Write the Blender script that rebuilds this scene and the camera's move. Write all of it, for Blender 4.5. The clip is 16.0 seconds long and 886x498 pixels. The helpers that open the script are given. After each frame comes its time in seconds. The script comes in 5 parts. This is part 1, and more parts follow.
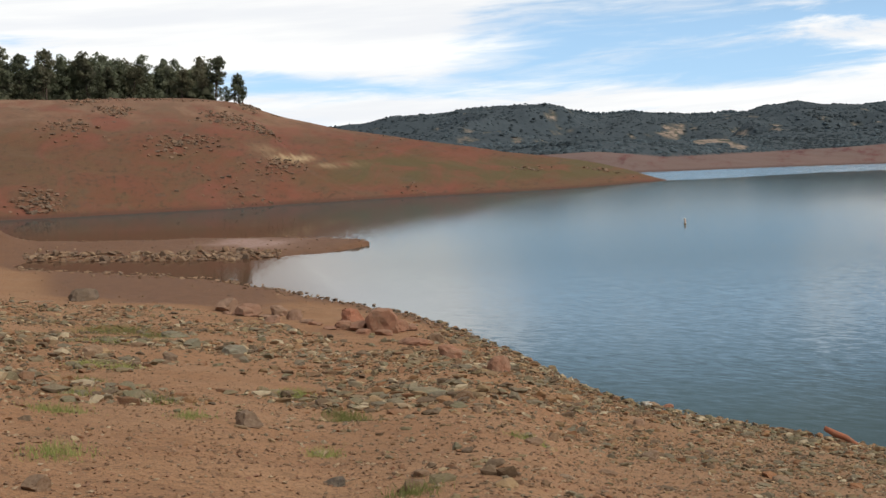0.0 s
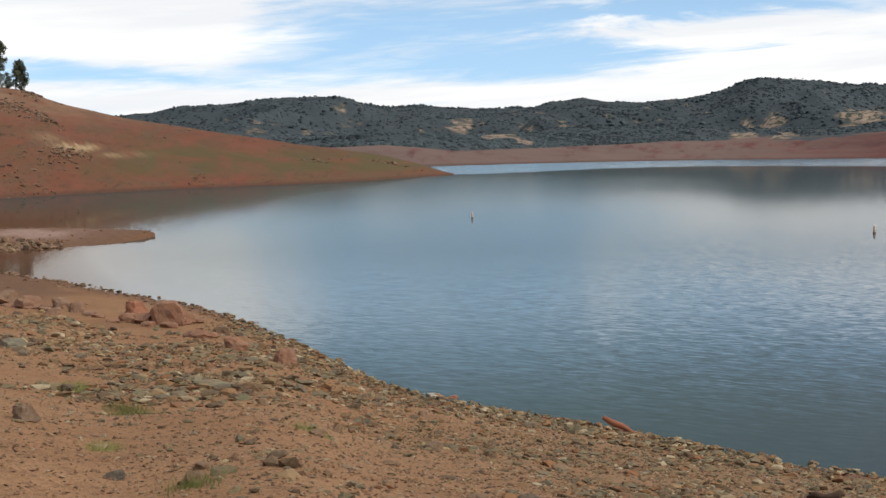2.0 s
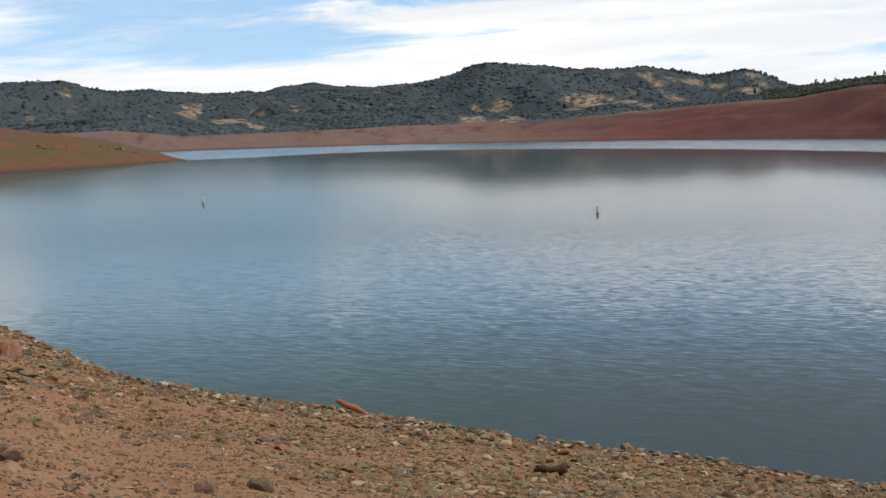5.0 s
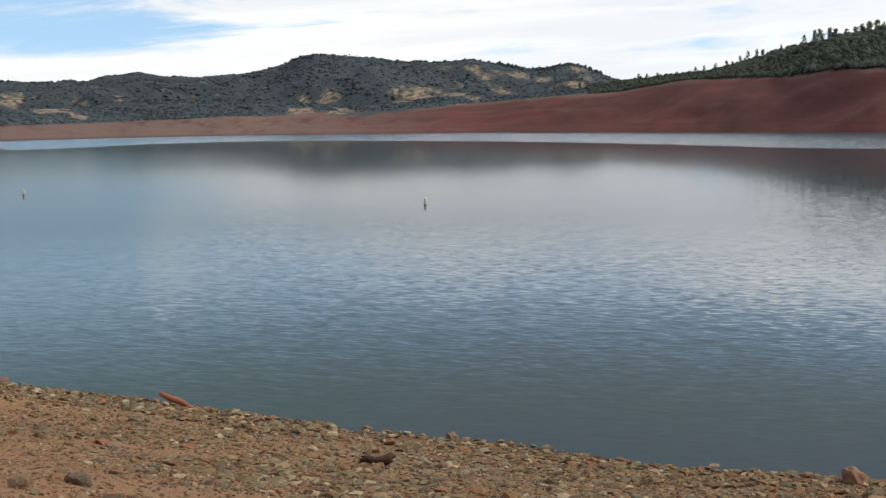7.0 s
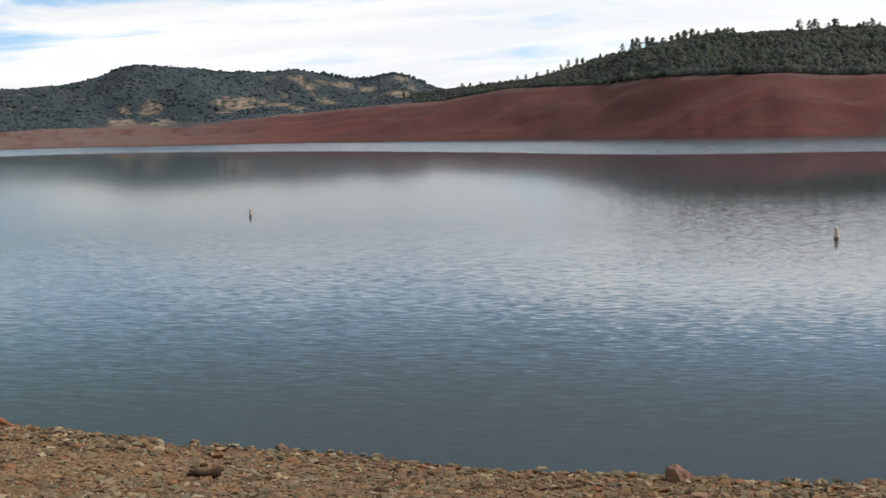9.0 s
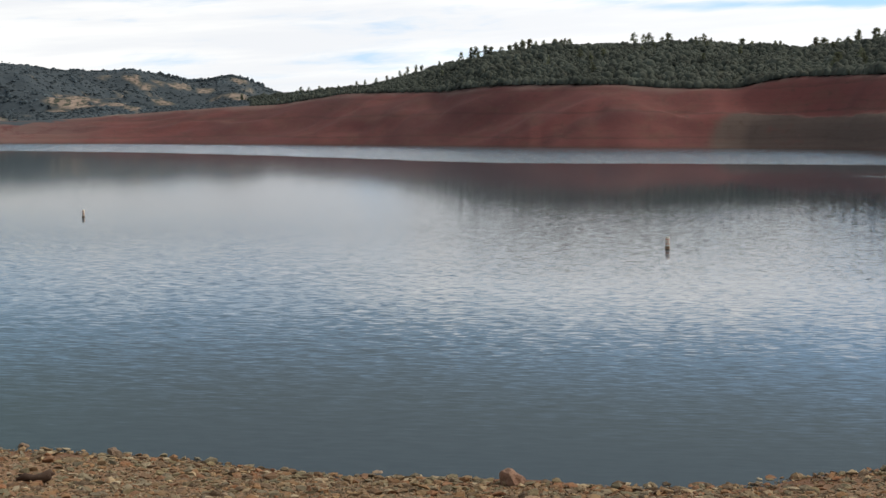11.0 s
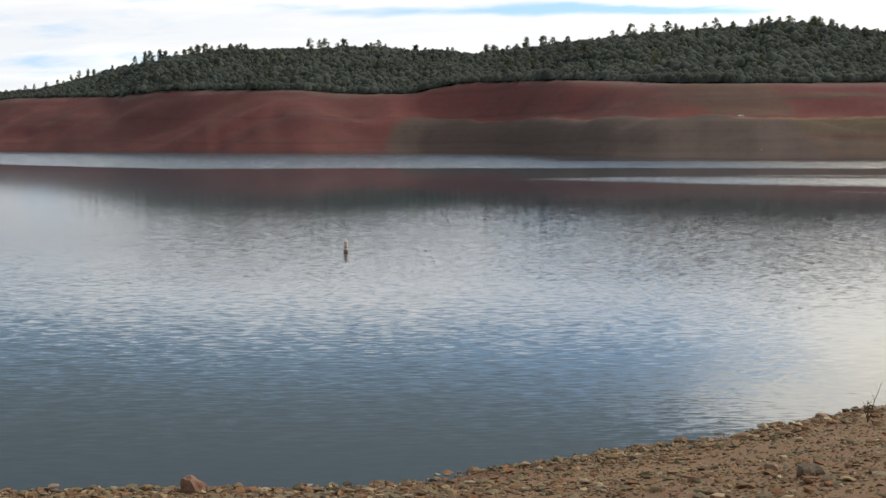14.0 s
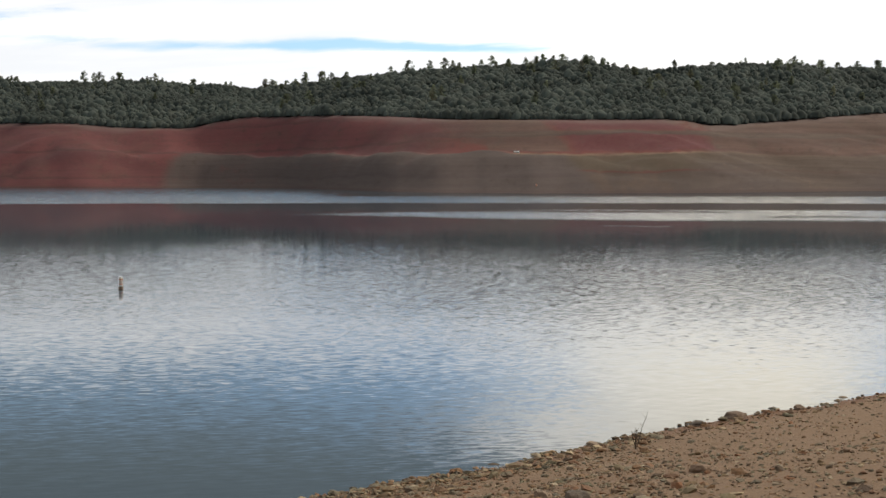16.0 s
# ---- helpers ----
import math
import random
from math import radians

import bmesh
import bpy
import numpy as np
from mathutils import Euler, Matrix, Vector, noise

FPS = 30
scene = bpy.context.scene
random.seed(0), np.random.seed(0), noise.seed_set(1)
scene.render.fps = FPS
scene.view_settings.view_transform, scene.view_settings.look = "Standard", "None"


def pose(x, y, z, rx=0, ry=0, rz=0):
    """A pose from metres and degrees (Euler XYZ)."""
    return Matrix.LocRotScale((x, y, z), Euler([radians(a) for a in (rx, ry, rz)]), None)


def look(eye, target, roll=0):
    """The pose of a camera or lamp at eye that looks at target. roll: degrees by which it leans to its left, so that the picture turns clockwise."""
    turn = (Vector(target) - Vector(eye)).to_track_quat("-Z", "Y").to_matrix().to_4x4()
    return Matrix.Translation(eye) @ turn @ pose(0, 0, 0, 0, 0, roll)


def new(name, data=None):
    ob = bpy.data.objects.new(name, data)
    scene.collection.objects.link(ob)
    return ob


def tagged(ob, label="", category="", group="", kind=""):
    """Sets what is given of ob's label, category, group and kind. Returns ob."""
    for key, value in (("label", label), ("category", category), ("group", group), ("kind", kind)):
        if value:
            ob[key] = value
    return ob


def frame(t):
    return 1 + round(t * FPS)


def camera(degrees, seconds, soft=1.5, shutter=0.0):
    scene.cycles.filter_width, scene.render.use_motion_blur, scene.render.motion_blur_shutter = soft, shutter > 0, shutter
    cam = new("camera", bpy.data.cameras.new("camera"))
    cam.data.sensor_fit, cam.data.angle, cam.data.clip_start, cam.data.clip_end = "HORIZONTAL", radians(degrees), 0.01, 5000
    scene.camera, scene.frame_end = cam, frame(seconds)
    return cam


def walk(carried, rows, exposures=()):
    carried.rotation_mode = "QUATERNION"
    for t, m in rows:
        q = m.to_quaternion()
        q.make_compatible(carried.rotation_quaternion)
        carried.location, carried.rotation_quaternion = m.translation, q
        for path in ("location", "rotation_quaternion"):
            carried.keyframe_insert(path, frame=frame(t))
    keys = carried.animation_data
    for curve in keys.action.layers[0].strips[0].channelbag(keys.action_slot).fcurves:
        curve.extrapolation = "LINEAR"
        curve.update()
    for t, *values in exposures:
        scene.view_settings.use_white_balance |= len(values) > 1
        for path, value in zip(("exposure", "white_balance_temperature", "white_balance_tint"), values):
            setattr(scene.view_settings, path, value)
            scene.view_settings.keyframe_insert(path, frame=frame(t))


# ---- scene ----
cam = camera(31.43, 16.0)
PATH = [
    (0, pose(-0.081, 0.354, 8.043, 86.996, 1.323, 7.633)),
    (0.5, pose(-0.071, 0.354, 8.044, 86.872, 1.197, 5.562)),
    (1, pose(-0.041, 0.321, 8.037, 86.754, 1.078, 3.495)),
    (1.5, pose(-0.026, 0.295, 8.034, 86.686, 0.599, 1.741)),
    (2, pose(-0.008, 0.249, 8.042, 86.605, 0.556, -0.000)),
    (2.5, pose(-0.009, 0.182, 8.064, 86.328, 0.719, -1.690)),
    (3, pose(-0.001, 0.131, 8.060, 86.339, 0.630, -3.460)),
    (3.5, pose(-0.010, 0.101, 8.051, 86.316, 0.225, -5.040)),
    (4, pose(0.016, 0.118, 8.039, 85.959, 1.226, -6.396)),
    (4.5, pose(0.052, 0.162, 8.018, 85.682, 1.806, -7.848)),
    (5, pose(0.076, 0.190, 8.018, 85.926, 0.913, -9.711)),
    (7.5, pose(0.169, 0.258, 7.967, 85.411, 0.600, -17.588)),
    (8, pose(0.174, 0.266, 7.969, 85.506, 0.342, -19.427)),
    (8.5, pose(0.187, 0.246, 7.956, 85.909, 0.254, -21.071)),
    (9, pose(0.189, 0.240, 7.948, 85.813, 1.105, -22.278)),
    (11.5, pose(0.096, 0.163, 7.919, 86.117, 0.396, -29.877)),
    (12, pose(0.103, 0.146, 7.892, 86.214, 1.421, -31.765)),
    (12.5, pose(0.092, 0.121, 7.896, 86.351, 0.784, -34.041)),
    (13, pose(0.092, 0.062, 7.885, 86.330, 0.443, -36.210)),
    (13.5, pose(0.064, 0.061, 7.911, 86.095, 0.124, -38.106)),
    (14, pose(0.032, -0.010, 7.916, 86.154, 0.084, -39.800)),
    (14.5, pose(0.002, -0.059, 7.924, 86.264, -0.100, -41.527)),
    (15, pose(0.008, -0.114, 7.910, 86.476, 0.323, -43.425)),
    (15.5, pose(-0.015, -0.169, 7.926, 86.807, 0.421, -45.540)),
    (16, pose(0.005, -0.225, 7.910, 87.421, 0.028, -47.794)),
]
EXPOSURES = [(0.0, 0.0), (16.0, 0.0)]
walk(cam, PATH, EXPOSURES)

# ---------------------------------------------------------------- sky and sun
SUN_AZ, SUN_EL = 108.0, 40.0
SKY_STRENGTH, SKY_LIFT, CLOUD_WHITE, CLOUD_GLOW, CLOUD_HIGH = 0.20, 0.16, 1.10, 0.45, 0.56


class Nodes:
    """Short hand for building node trees."""

    def __init__(self, tree):
        self.tree = tree
        tree.nodes.clear()

    def add(self, kind, values=None, **props):
        n = self.tree.nodes.new(kind)
        for k, v in props.items():
            setattr(n, k, v)
        for k, v in (values or {}).items():
            if isinstance(v, bpy.types.NodeSocket):
                self.tree.links.new(v, n.inputs[k])
            else:
                n.inputs[k].default_value = v
        return n

    def math(self, op, a, b=0.0, c=0.0, clamp=False):
        return self.add("ShaderNodeMath", {0: a, 1: b, 2: c}, operation=op, use_clamp=clamp).outputs[0]

    def ramp(self, fac, lo, hi, out_lo=0.0, out_hi=1.0):
        return self.add("ShaderNodeMapRange", {0: fac, 1: lo, 2: hi, 3: out_lo, 4: out_hi}, interpolation_type="SMOOTHSTEP").outputs[0]

    def mix(self, fac, a, b, blend="MIX"):
        n = self.tree.nodes.new("ShaderNodeMix")
        n.data_type, n.blend_type = "RGBA", blend
        for k, v in ((0, fac), (6, a), (7, b)):
            if isinstance(v, bpy.types.NodeSocket):
                self.tree.links.new(v, n.inputs[k])
            else:
                n.inputs[k].default_value = (*v, 1) if k > 0 and len(v) == 3 else v
        return n.outputs[2]

    def noise(self, vector, scale, detail=4.0, rough=0.55, distort=0.0):
        return self.add("ShaderNodeTexNoise", {"Vector": vector, "Scale": scale, "Detail": detail, "Roughness": rough, "Distortion": distort}).outputs[0]

    def vec(self, x, y, z=0.0):
        return self.add("ShaderNodeCombineXYZ", {0: x, 1: y, 2: z}).outputs[0]


def make_world():
    w = bpy.data.worlds.new("world")
    scene.world = w
    w.use_nodes = True
    n = Nodes(w.node_tree)
    way = n.add("ShaderNodeTexCoord").outputs["Generated"]
    # the clear sky is taken a little higher up than it is seen, where it is bluer
    high = n.add("ShaderNodeVectorMath", {0: n.add("ShaderNodeVectorMath", {0: way, 1: (0.0, 0.0, SKY_LIFT)}).outputs[0]}, operation="NORMALIZE").outputs[0]
    sky = n.add("ShaderNodeTexSky", {"Vector": high}, sky_type="NISHITA", sun_disc=False, sun_elevation=radians(SUN_EL), sun_rotation=radians(SUN_AZ),
                altitude=200.0, air_density=1.0, dust_density=0.3, ozone_density=1.5).outputs[0]
    sky = n.mix(1.0, sky, (SKY_STRENGTH * 1.04, SKY_STRENGTH * 1.04, SKY_STRENGTH * 0.97), "MULTIPLY")
    xyz = n.add("ShaderNodeSeparateXYZ", {0: way}).outputs
    az = n.math("MULTIPLY", n.math("ARCTAN2", xyz[0], xyz[1]), 57.2958)
    el = n.math("MULTIPLY", n.math("ARCSINE", xyz[2]), 57.2958)

    def band(v, lo, hi, soft):
        return n.math("MULTIPLY", n.ramp(v, lo - soft, lo + soft), n.ramp(v, hi + soft, hi - soft))

    # long streaks that rise to the right, soft veils and fine wisps
    lean = n.math("ADD", el, n.math("MULTIPLY", az, -0.06))
    streak = n.noise(n.vec(n.math("MULTIPLY", az, 0.085), n.math("MULTIPLY", lean, 0.55), 1.7), 1.0, 8.0, 0.58, 0.8)
    veil = n.noise(n.vec(n.math("MULTIPLY", az, 0.05), n.math("MULTIPLY", el, 0.22), 4.0), 1.0, 5.0, 0.5, 0.3)
    wisp = n.noise(n.vec(n.math("MULTIPLY", az, 0.32), n.math("MULTIPLY", lean, 2.4), 9.0), 1.0, 6.0, 0.62, 0.6)
    density = n.math("ADD", n.math("MULTIPLY", streak, 0.55), n.math("ADD", n.math("MULTIPLY", veil, 0.30), n.math("MULTIPLY", wisp, 0.27)))
    wave = n.math("ADD", el, n.math("MULTIPLY", n.math("SUBTRACT", veil, 0.5), 2.4))
    reach = n.math("ADD", az, n.math("MULTIPLY", n.math("SUBTRACT", streak, 0.5), 22.0))
    for (a0, a1, sa), (e0, e1, se), amount in (((-60, 34, 8), (1.2, 2.6, 0.35), 0.17), ((-90, -7, 5), (3.5, 9, 0.6), 0.20), ((-6, 9, 4), (3.1, 9.5, 0.5), -0.12),
                                               ((9, 28, 6), (2.8, 5.0, 0.5), 0.22), ((28, 100, 6), (2.8, 6.8, 0.6), 0.22), ((40, 100, 8), (0.0, 9.0, 1.0), 0.05), ((55, 63.5, 5), (4.5, 12.0, 1.8), 0.36),
                                               ((64.5, 75, 2.0), (5.0, 20.0, 1.5), -0.40), ((-180, 47, 6), (6.9, 24.0, 1.0), -0.26), ((-60, 13, 7), (6.0, 18.0, 2.0), 0.17), ((-180, 180, 1), (11.0, 24.0, 1.5), -0.10), ((36, 66, 8), (4.35, 4.75, 0.25), -0.30), ((-180, 180, 1), (30.0, 95.0, 6.0), 0.28)):
        mask = n.math("MULTIPLY", band(reach, a0, a1, sa), band(wave, e0, e1, se))
        density = n.math("MULTIPLY_ADD", mask, amount, density)
    cover = n.ramp(density, 0.485, 0.725)
    grey = n.noise(n.vec(n.math("MULTIPLY", az, 0.06), n.math("MULTIPLY", lean, 0.7), 2.0), 1.0, 5.0)
    glow = n.math("MULTIPLY_ADD", n.math("MULTIPLY", n.ramp(az, 38.0, 60.0), n.ramp(el, 4.0, 7.5)), CLOUD_GLOW, n.ramp(az, 15.0, 45.0, CLOUD_WHITE, CLOUD_WHITE + 0.08))
    # the thin sheet of cloud overhead is duller than the bright banks low in the sky
    glow = n.math("MULTIPLY", glow, n.ramp(el, 18.0, 36.0, 1.0, CLOUD_HIGH))
    shade = n.mix(n.ramp(grey, 0.36, 0.62), (0.83, 0.84, 0.86), (1.0, 0.99, 0.955))
    shade = n.mix(n.math("MULTIPLY", n.ramp(az, 46.0, 60.0), n.ramp(el, 5.0, 8.0)), shade, (1.08, 1.0, 0.84))
    cloud = n.mix(1.0, shade, n.vec(glow, glow, glow), "MULTIPLY")
    # the clear sky deepens quickly above the bright haze of the horizon
    sunward = n.ramp(n.math("ABSOLUTE", n.math("SUBTRACT", az, SUN_AZ)), 45.0, 85.0, 1.0, 0.0)
    deep = n.ramp(n.math("MULTIPLY_ADD", sunward, -2.5, el), 4.6, 10.5)
    deep = n.math("MULTIPLY", deep, n.ramp(el, 24.0, 36.0, 1.0, 0.2))
    sky = n.mix(deep, sky, n.mix(1.0, sky, (0.570, 0.450, 0.325), "MULTIPLY"))
    colour = n.mix(n.math("MULTIPLY", cover, 0.96), sky, cloud)
    back = n.add("ShaderNodeBackground", {"Color": colour, "Strength": 1.0})
    n.add("ShaderNodeOutputWorld", {"Surface": back.outputs[0]})


make_world()
sun_data = bpy.data.lights.new("sun", "SUN")
sun_data.energy, sun_data.angle, sun_data.color = 1.8, radians(6), (1.0, 0.91, 0.78)
sun = new("sun", sun_data)
sun.matrix_world = look((300 * math.sin(radians(SUN_AZ)), 300 * math.cos(radians(SUN_AZ)), 300 * math.tan(radians(SUN_EL))), (0, 0, 0))

# ---------------------------------------------------------------- materials
WATER_LEAN = 0.0045
WATER_SLOPE, WATER_CALM, WATER_LANE, WATER_GROUP = 0.17, 0.10, 2.6, 0.034


def material(name):
    m = bpy.data.materials.new(name)
    m.use_nodes = True
    n = Nodes(m.node_tree)
    pos = n.add("ShaderNodeNewGeometry").outputs["Position"]
    return m, n, pos


def finish(n, colour, rough, height=None, bump=0.4, size=0.05, spec=0.3):
    values = {"Base Color": colour, "Roughness": rough, "Specular IOR Level": spec}
    if height is not None:
        values["Normal"] = n.add("ShaderNodeBump", {"Strength": bump, "Distance": size, "Height": height}).outputs[0]
    bsdf = n.add("ShaderNodeBsdfPrincipled", values)
    n.add("ShaderNodeOutputMaterial", {"Surface": bsdf.outputs[0]})


def rgb(c):
    return (c[0], c[1], c[2], 1.0)


def ground_material():
    m, n, pos = material("ground")
    zone = n.add("ShaderNodeSeparateColor", {0: n.add("ShaderNodeAttribute", attribute_name="zone").outputs["Color"]}).outputs
    wet = n.add("ShaderNodeAttribute", attribute_name="zone").outputs["Alpha"]
    tint = n.add("ShaderNodeSeparateColor", {0: n.add("ShaderNodeAttribute", attribute_name="tint").outputs["Color"]}).outputs
    clear = n.add("ShaderNodeAttribute", attribute_name="tint").outputs["Alpha"]
    edge = n.add("ShaderNodeAttribute", attribute_name="pale_edge").outputs["Fac"]
    # near dirt with gravel; mid and clod darks paint in small relief's shade
    big = n.noise(pos, 0.22, 5.0, 0.6)
    mid = n.noise(pos, 1.6, 5.0, 0.65)
    fine = n.noise(pos, 14.0, 4.0, 0.7)
    dirt = n.mix(n.ramp(big, 0.38, 0.62), (0.335, 0.175, 0.092), (0.370, 0.210, 0.118))
    dirt = n.mix(n.ramp(mid, 0.46, 0.72, 0.0, 0.7), dirt, (0.215, 0.118, 0.062))
    dirt = n.mix(n.ramp(fine, 0.52, 0.72, 0.0, 0.7), dirt, (0.150, 0.088, 0.052))
    speck = n.noise(pos, 38.0, 3.0, 0.75)
    dirt = n.mix(n.ramp(speck, 0.54, 0.62, 0.0, 0.85), dirt, (0.075, 0.050, 0.032))
    dirt = n.mix(n.ramp(speck, 0.43, 0.35, 0.0, 0.8), dirt, (0.42, 0.27, 0.155))
    clod = n.noise(pos, 5.0, 5.0, 0.7)
    dirt = n.mix(n.ramp(clod, 0.54, 0.66, 0.0, 0.45), dirt, (0.135, 0.075, 0.047))
    chips = n.noise(pos, 10.0, 4.0, 0.75)
    dirt = n.mix(n.ramp(chips, 0.58, 0.64, 0.0, 0.7), dirt, (0.125, 0.064, 0.045))
    dirt = n.mix(n.ramp(chips, 0.42, 0.36, 0.0, 0.75), dirt, (0.40, 0.245, 0.150))
    px = n.add("ShaderNodeSeparateXYZ", {0: pos}).outputs[0]
    dirt = n.mix(n.ramp(px, -6.0, 16.0, 0.0, 0.75), dirt, n.mix(clod, (0.285, 0.200, 0.130), (0.145, 0.102, 0.070)))
    mud = n.mix(n.ramp(mid, 0.35, 0.65), (0.145, 0.068, 0.034), (0.195, 0.096, 0.048))
    dirt = n.mix(wet, dirt, mud)
    # pink mud of the spit, brightened to paint in its wet sheen
    dirt = n.mix(n.math("MULTIPLY", tint[0], n.ramp(mid, 0.30, 0.55, 0.5, 1.0)), dirt, (0.36, 0.235, 0.20))
    # red headland
    flat = n.add("ShaderNodeSeparateXYZ", {0: pos}).outputs
    away = n.add("ShaderNodeVectorMath", {0: pos}, operation="LENGTH").outputs["Value"]
    turn = n.math("MULTIPLY", n.math("ARCTAN2", flat[0], flat[1]), 57.2958)
    # patches on the slopes run long down the fall of the ground
    slope = n.vec(n.math("MULTIPLY", turn, 8.0), n.math("MULTIPLY", flat[2], 2.4), n.math("MULTIPLY", away, 0.03))
    h1 = n.noise(slope, 0.05, 6.0, 0.6, 0.5)
    h2 = n.noise(slope, 0.16, 6.0, 0.65)
    h3 = n.noise(slope, 0.55, 8.0, 0.75)
    red = n.mix(n.ramp(h1, 0.40, 0.58), (0.150, 0.074, 0.046), (0.180, 0.066, 0.040))
    red = n.mix(n.ramp(h2, 0.48, 0.68), red, (0.150, 0.080, 0.045))
    h4 = n.noise(slope, 0.09, 5.0, 0.7, 0.8)
    red = n.mix(n.ramp(h4, 0.53, 0.66, 0.0, 0.7), red, (0.135, 0.082, 0.052))
    red = n.mix(n.ramp(h4, 0.42, 0.33, 0.0, 0.6), red, (0.195, 0.070, 0.044))
    red = n.mix(n.ramp(h3, 0.50, 0.66, 0.0, 0.85), red, (0.062, 0.037, 0.025))
    red = n.mix(n.ramp(h3, 0.40, 0.28, 0.0, 0.55), red, (0.27, 0.150, 0.088))
    red = n.mix(n.math("MULTIPLY", tint[1], n.ramp(h2, 0.22, 0.52, 0.35, 1.0)), red, (0.108, 0.083, 0.038))
    red = n.mix(n.math("MULTIPLY", tint[0], n.ramp(h3, 0.30, 0.50)), red, (0.48, 0.365, 0.22))
    red = n.mix(n.math("MULTIPLY", n.ramp(n.add("ShaderNodeSeparateXYZ", {0: pos}).outputs[2], 16.0, 26.0, 0.0, 0.9), n.ramp(h4, 0.35, 0.6, 1.0, 0.45)), red, (0.265, 0.163, 0.108))
    rusty = n.noise(slope, 0.06, 5.0, 0.65, 1.0)
    red = n.mix(n.ramp(rusty, 0.48, 0.68, 0.0, 0.75), red, n.mix(h3, (0.225, 0.082, 0.056), (0.190, 0.062, 0.042)))
    craggy = n.noise(slope, 0.13, 7.0, 0.8, 0.6)
    red = n.mix(n.ramp(craggy, 0.57, 0.68, 0.0, 0.8), red, n.mix(n.ramp(h3, 0.40, 0.60), (0.050, 0.036, 0.028), (0.135, 0.090, 0.062)))
    # contour lines left by the falling water
    z = n.add("ShaderNodeSeparateXYZ", {0: pos}).outputs[2]
    level = n.noise(n.vec(0.0, 0.0, n.math("ADD", z, n.math("MULTIPLY", h1, 1.5))), 1.1, 3.0, 0.7)
    red = n.mix(n.ramp(level, 0.50, 0.72, 0.0, 0.3), red, (0.105, 0.054, 0.034))
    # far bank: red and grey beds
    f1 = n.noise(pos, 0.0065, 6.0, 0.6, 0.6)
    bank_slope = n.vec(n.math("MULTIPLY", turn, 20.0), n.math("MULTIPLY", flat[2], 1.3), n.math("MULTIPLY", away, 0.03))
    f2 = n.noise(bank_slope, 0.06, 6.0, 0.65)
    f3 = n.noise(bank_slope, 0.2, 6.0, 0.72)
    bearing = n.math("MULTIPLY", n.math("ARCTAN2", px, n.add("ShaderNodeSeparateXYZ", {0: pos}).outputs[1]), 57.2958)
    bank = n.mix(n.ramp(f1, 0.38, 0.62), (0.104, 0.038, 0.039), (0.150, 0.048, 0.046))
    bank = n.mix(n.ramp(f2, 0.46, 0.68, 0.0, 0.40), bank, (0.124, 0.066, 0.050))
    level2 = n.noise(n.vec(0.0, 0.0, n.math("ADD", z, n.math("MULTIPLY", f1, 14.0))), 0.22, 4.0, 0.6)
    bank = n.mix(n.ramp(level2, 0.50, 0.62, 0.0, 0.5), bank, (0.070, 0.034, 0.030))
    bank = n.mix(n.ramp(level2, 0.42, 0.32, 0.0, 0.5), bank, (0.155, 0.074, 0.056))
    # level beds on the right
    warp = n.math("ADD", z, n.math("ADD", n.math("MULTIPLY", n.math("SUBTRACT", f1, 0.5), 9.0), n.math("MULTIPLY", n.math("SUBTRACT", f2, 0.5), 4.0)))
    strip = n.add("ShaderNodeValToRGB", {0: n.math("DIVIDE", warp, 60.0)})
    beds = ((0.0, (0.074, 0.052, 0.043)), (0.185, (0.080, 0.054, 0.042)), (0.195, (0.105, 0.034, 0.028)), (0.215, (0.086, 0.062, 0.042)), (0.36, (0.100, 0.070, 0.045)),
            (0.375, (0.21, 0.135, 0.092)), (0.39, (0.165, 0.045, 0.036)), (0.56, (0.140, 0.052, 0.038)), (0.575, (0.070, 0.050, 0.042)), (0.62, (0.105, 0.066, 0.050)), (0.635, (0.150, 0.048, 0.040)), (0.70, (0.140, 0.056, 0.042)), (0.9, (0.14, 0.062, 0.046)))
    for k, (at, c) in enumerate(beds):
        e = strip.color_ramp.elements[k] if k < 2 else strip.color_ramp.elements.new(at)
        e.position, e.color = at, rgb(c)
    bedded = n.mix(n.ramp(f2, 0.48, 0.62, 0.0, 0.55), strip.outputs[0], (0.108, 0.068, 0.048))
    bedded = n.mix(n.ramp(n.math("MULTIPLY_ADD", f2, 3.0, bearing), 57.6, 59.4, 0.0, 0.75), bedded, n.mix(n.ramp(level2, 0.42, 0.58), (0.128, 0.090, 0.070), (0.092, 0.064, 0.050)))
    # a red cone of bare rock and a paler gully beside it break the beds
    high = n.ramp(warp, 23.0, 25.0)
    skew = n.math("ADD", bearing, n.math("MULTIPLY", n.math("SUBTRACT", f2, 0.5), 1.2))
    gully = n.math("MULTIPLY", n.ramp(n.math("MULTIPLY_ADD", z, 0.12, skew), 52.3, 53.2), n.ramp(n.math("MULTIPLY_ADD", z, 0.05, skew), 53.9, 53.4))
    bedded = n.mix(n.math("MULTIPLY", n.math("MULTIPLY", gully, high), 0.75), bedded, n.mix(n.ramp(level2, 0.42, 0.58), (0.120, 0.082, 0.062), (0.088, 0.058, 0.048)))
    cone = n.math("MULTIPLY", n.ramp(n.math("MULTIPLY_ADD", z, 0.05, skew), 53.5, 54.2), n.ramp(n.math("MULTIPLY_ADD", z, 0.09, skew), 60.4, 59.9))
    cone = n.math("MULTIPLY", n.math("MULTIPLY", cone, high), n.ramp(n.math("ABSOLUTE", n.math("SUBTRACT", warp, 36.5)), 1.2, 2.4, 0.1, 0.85))
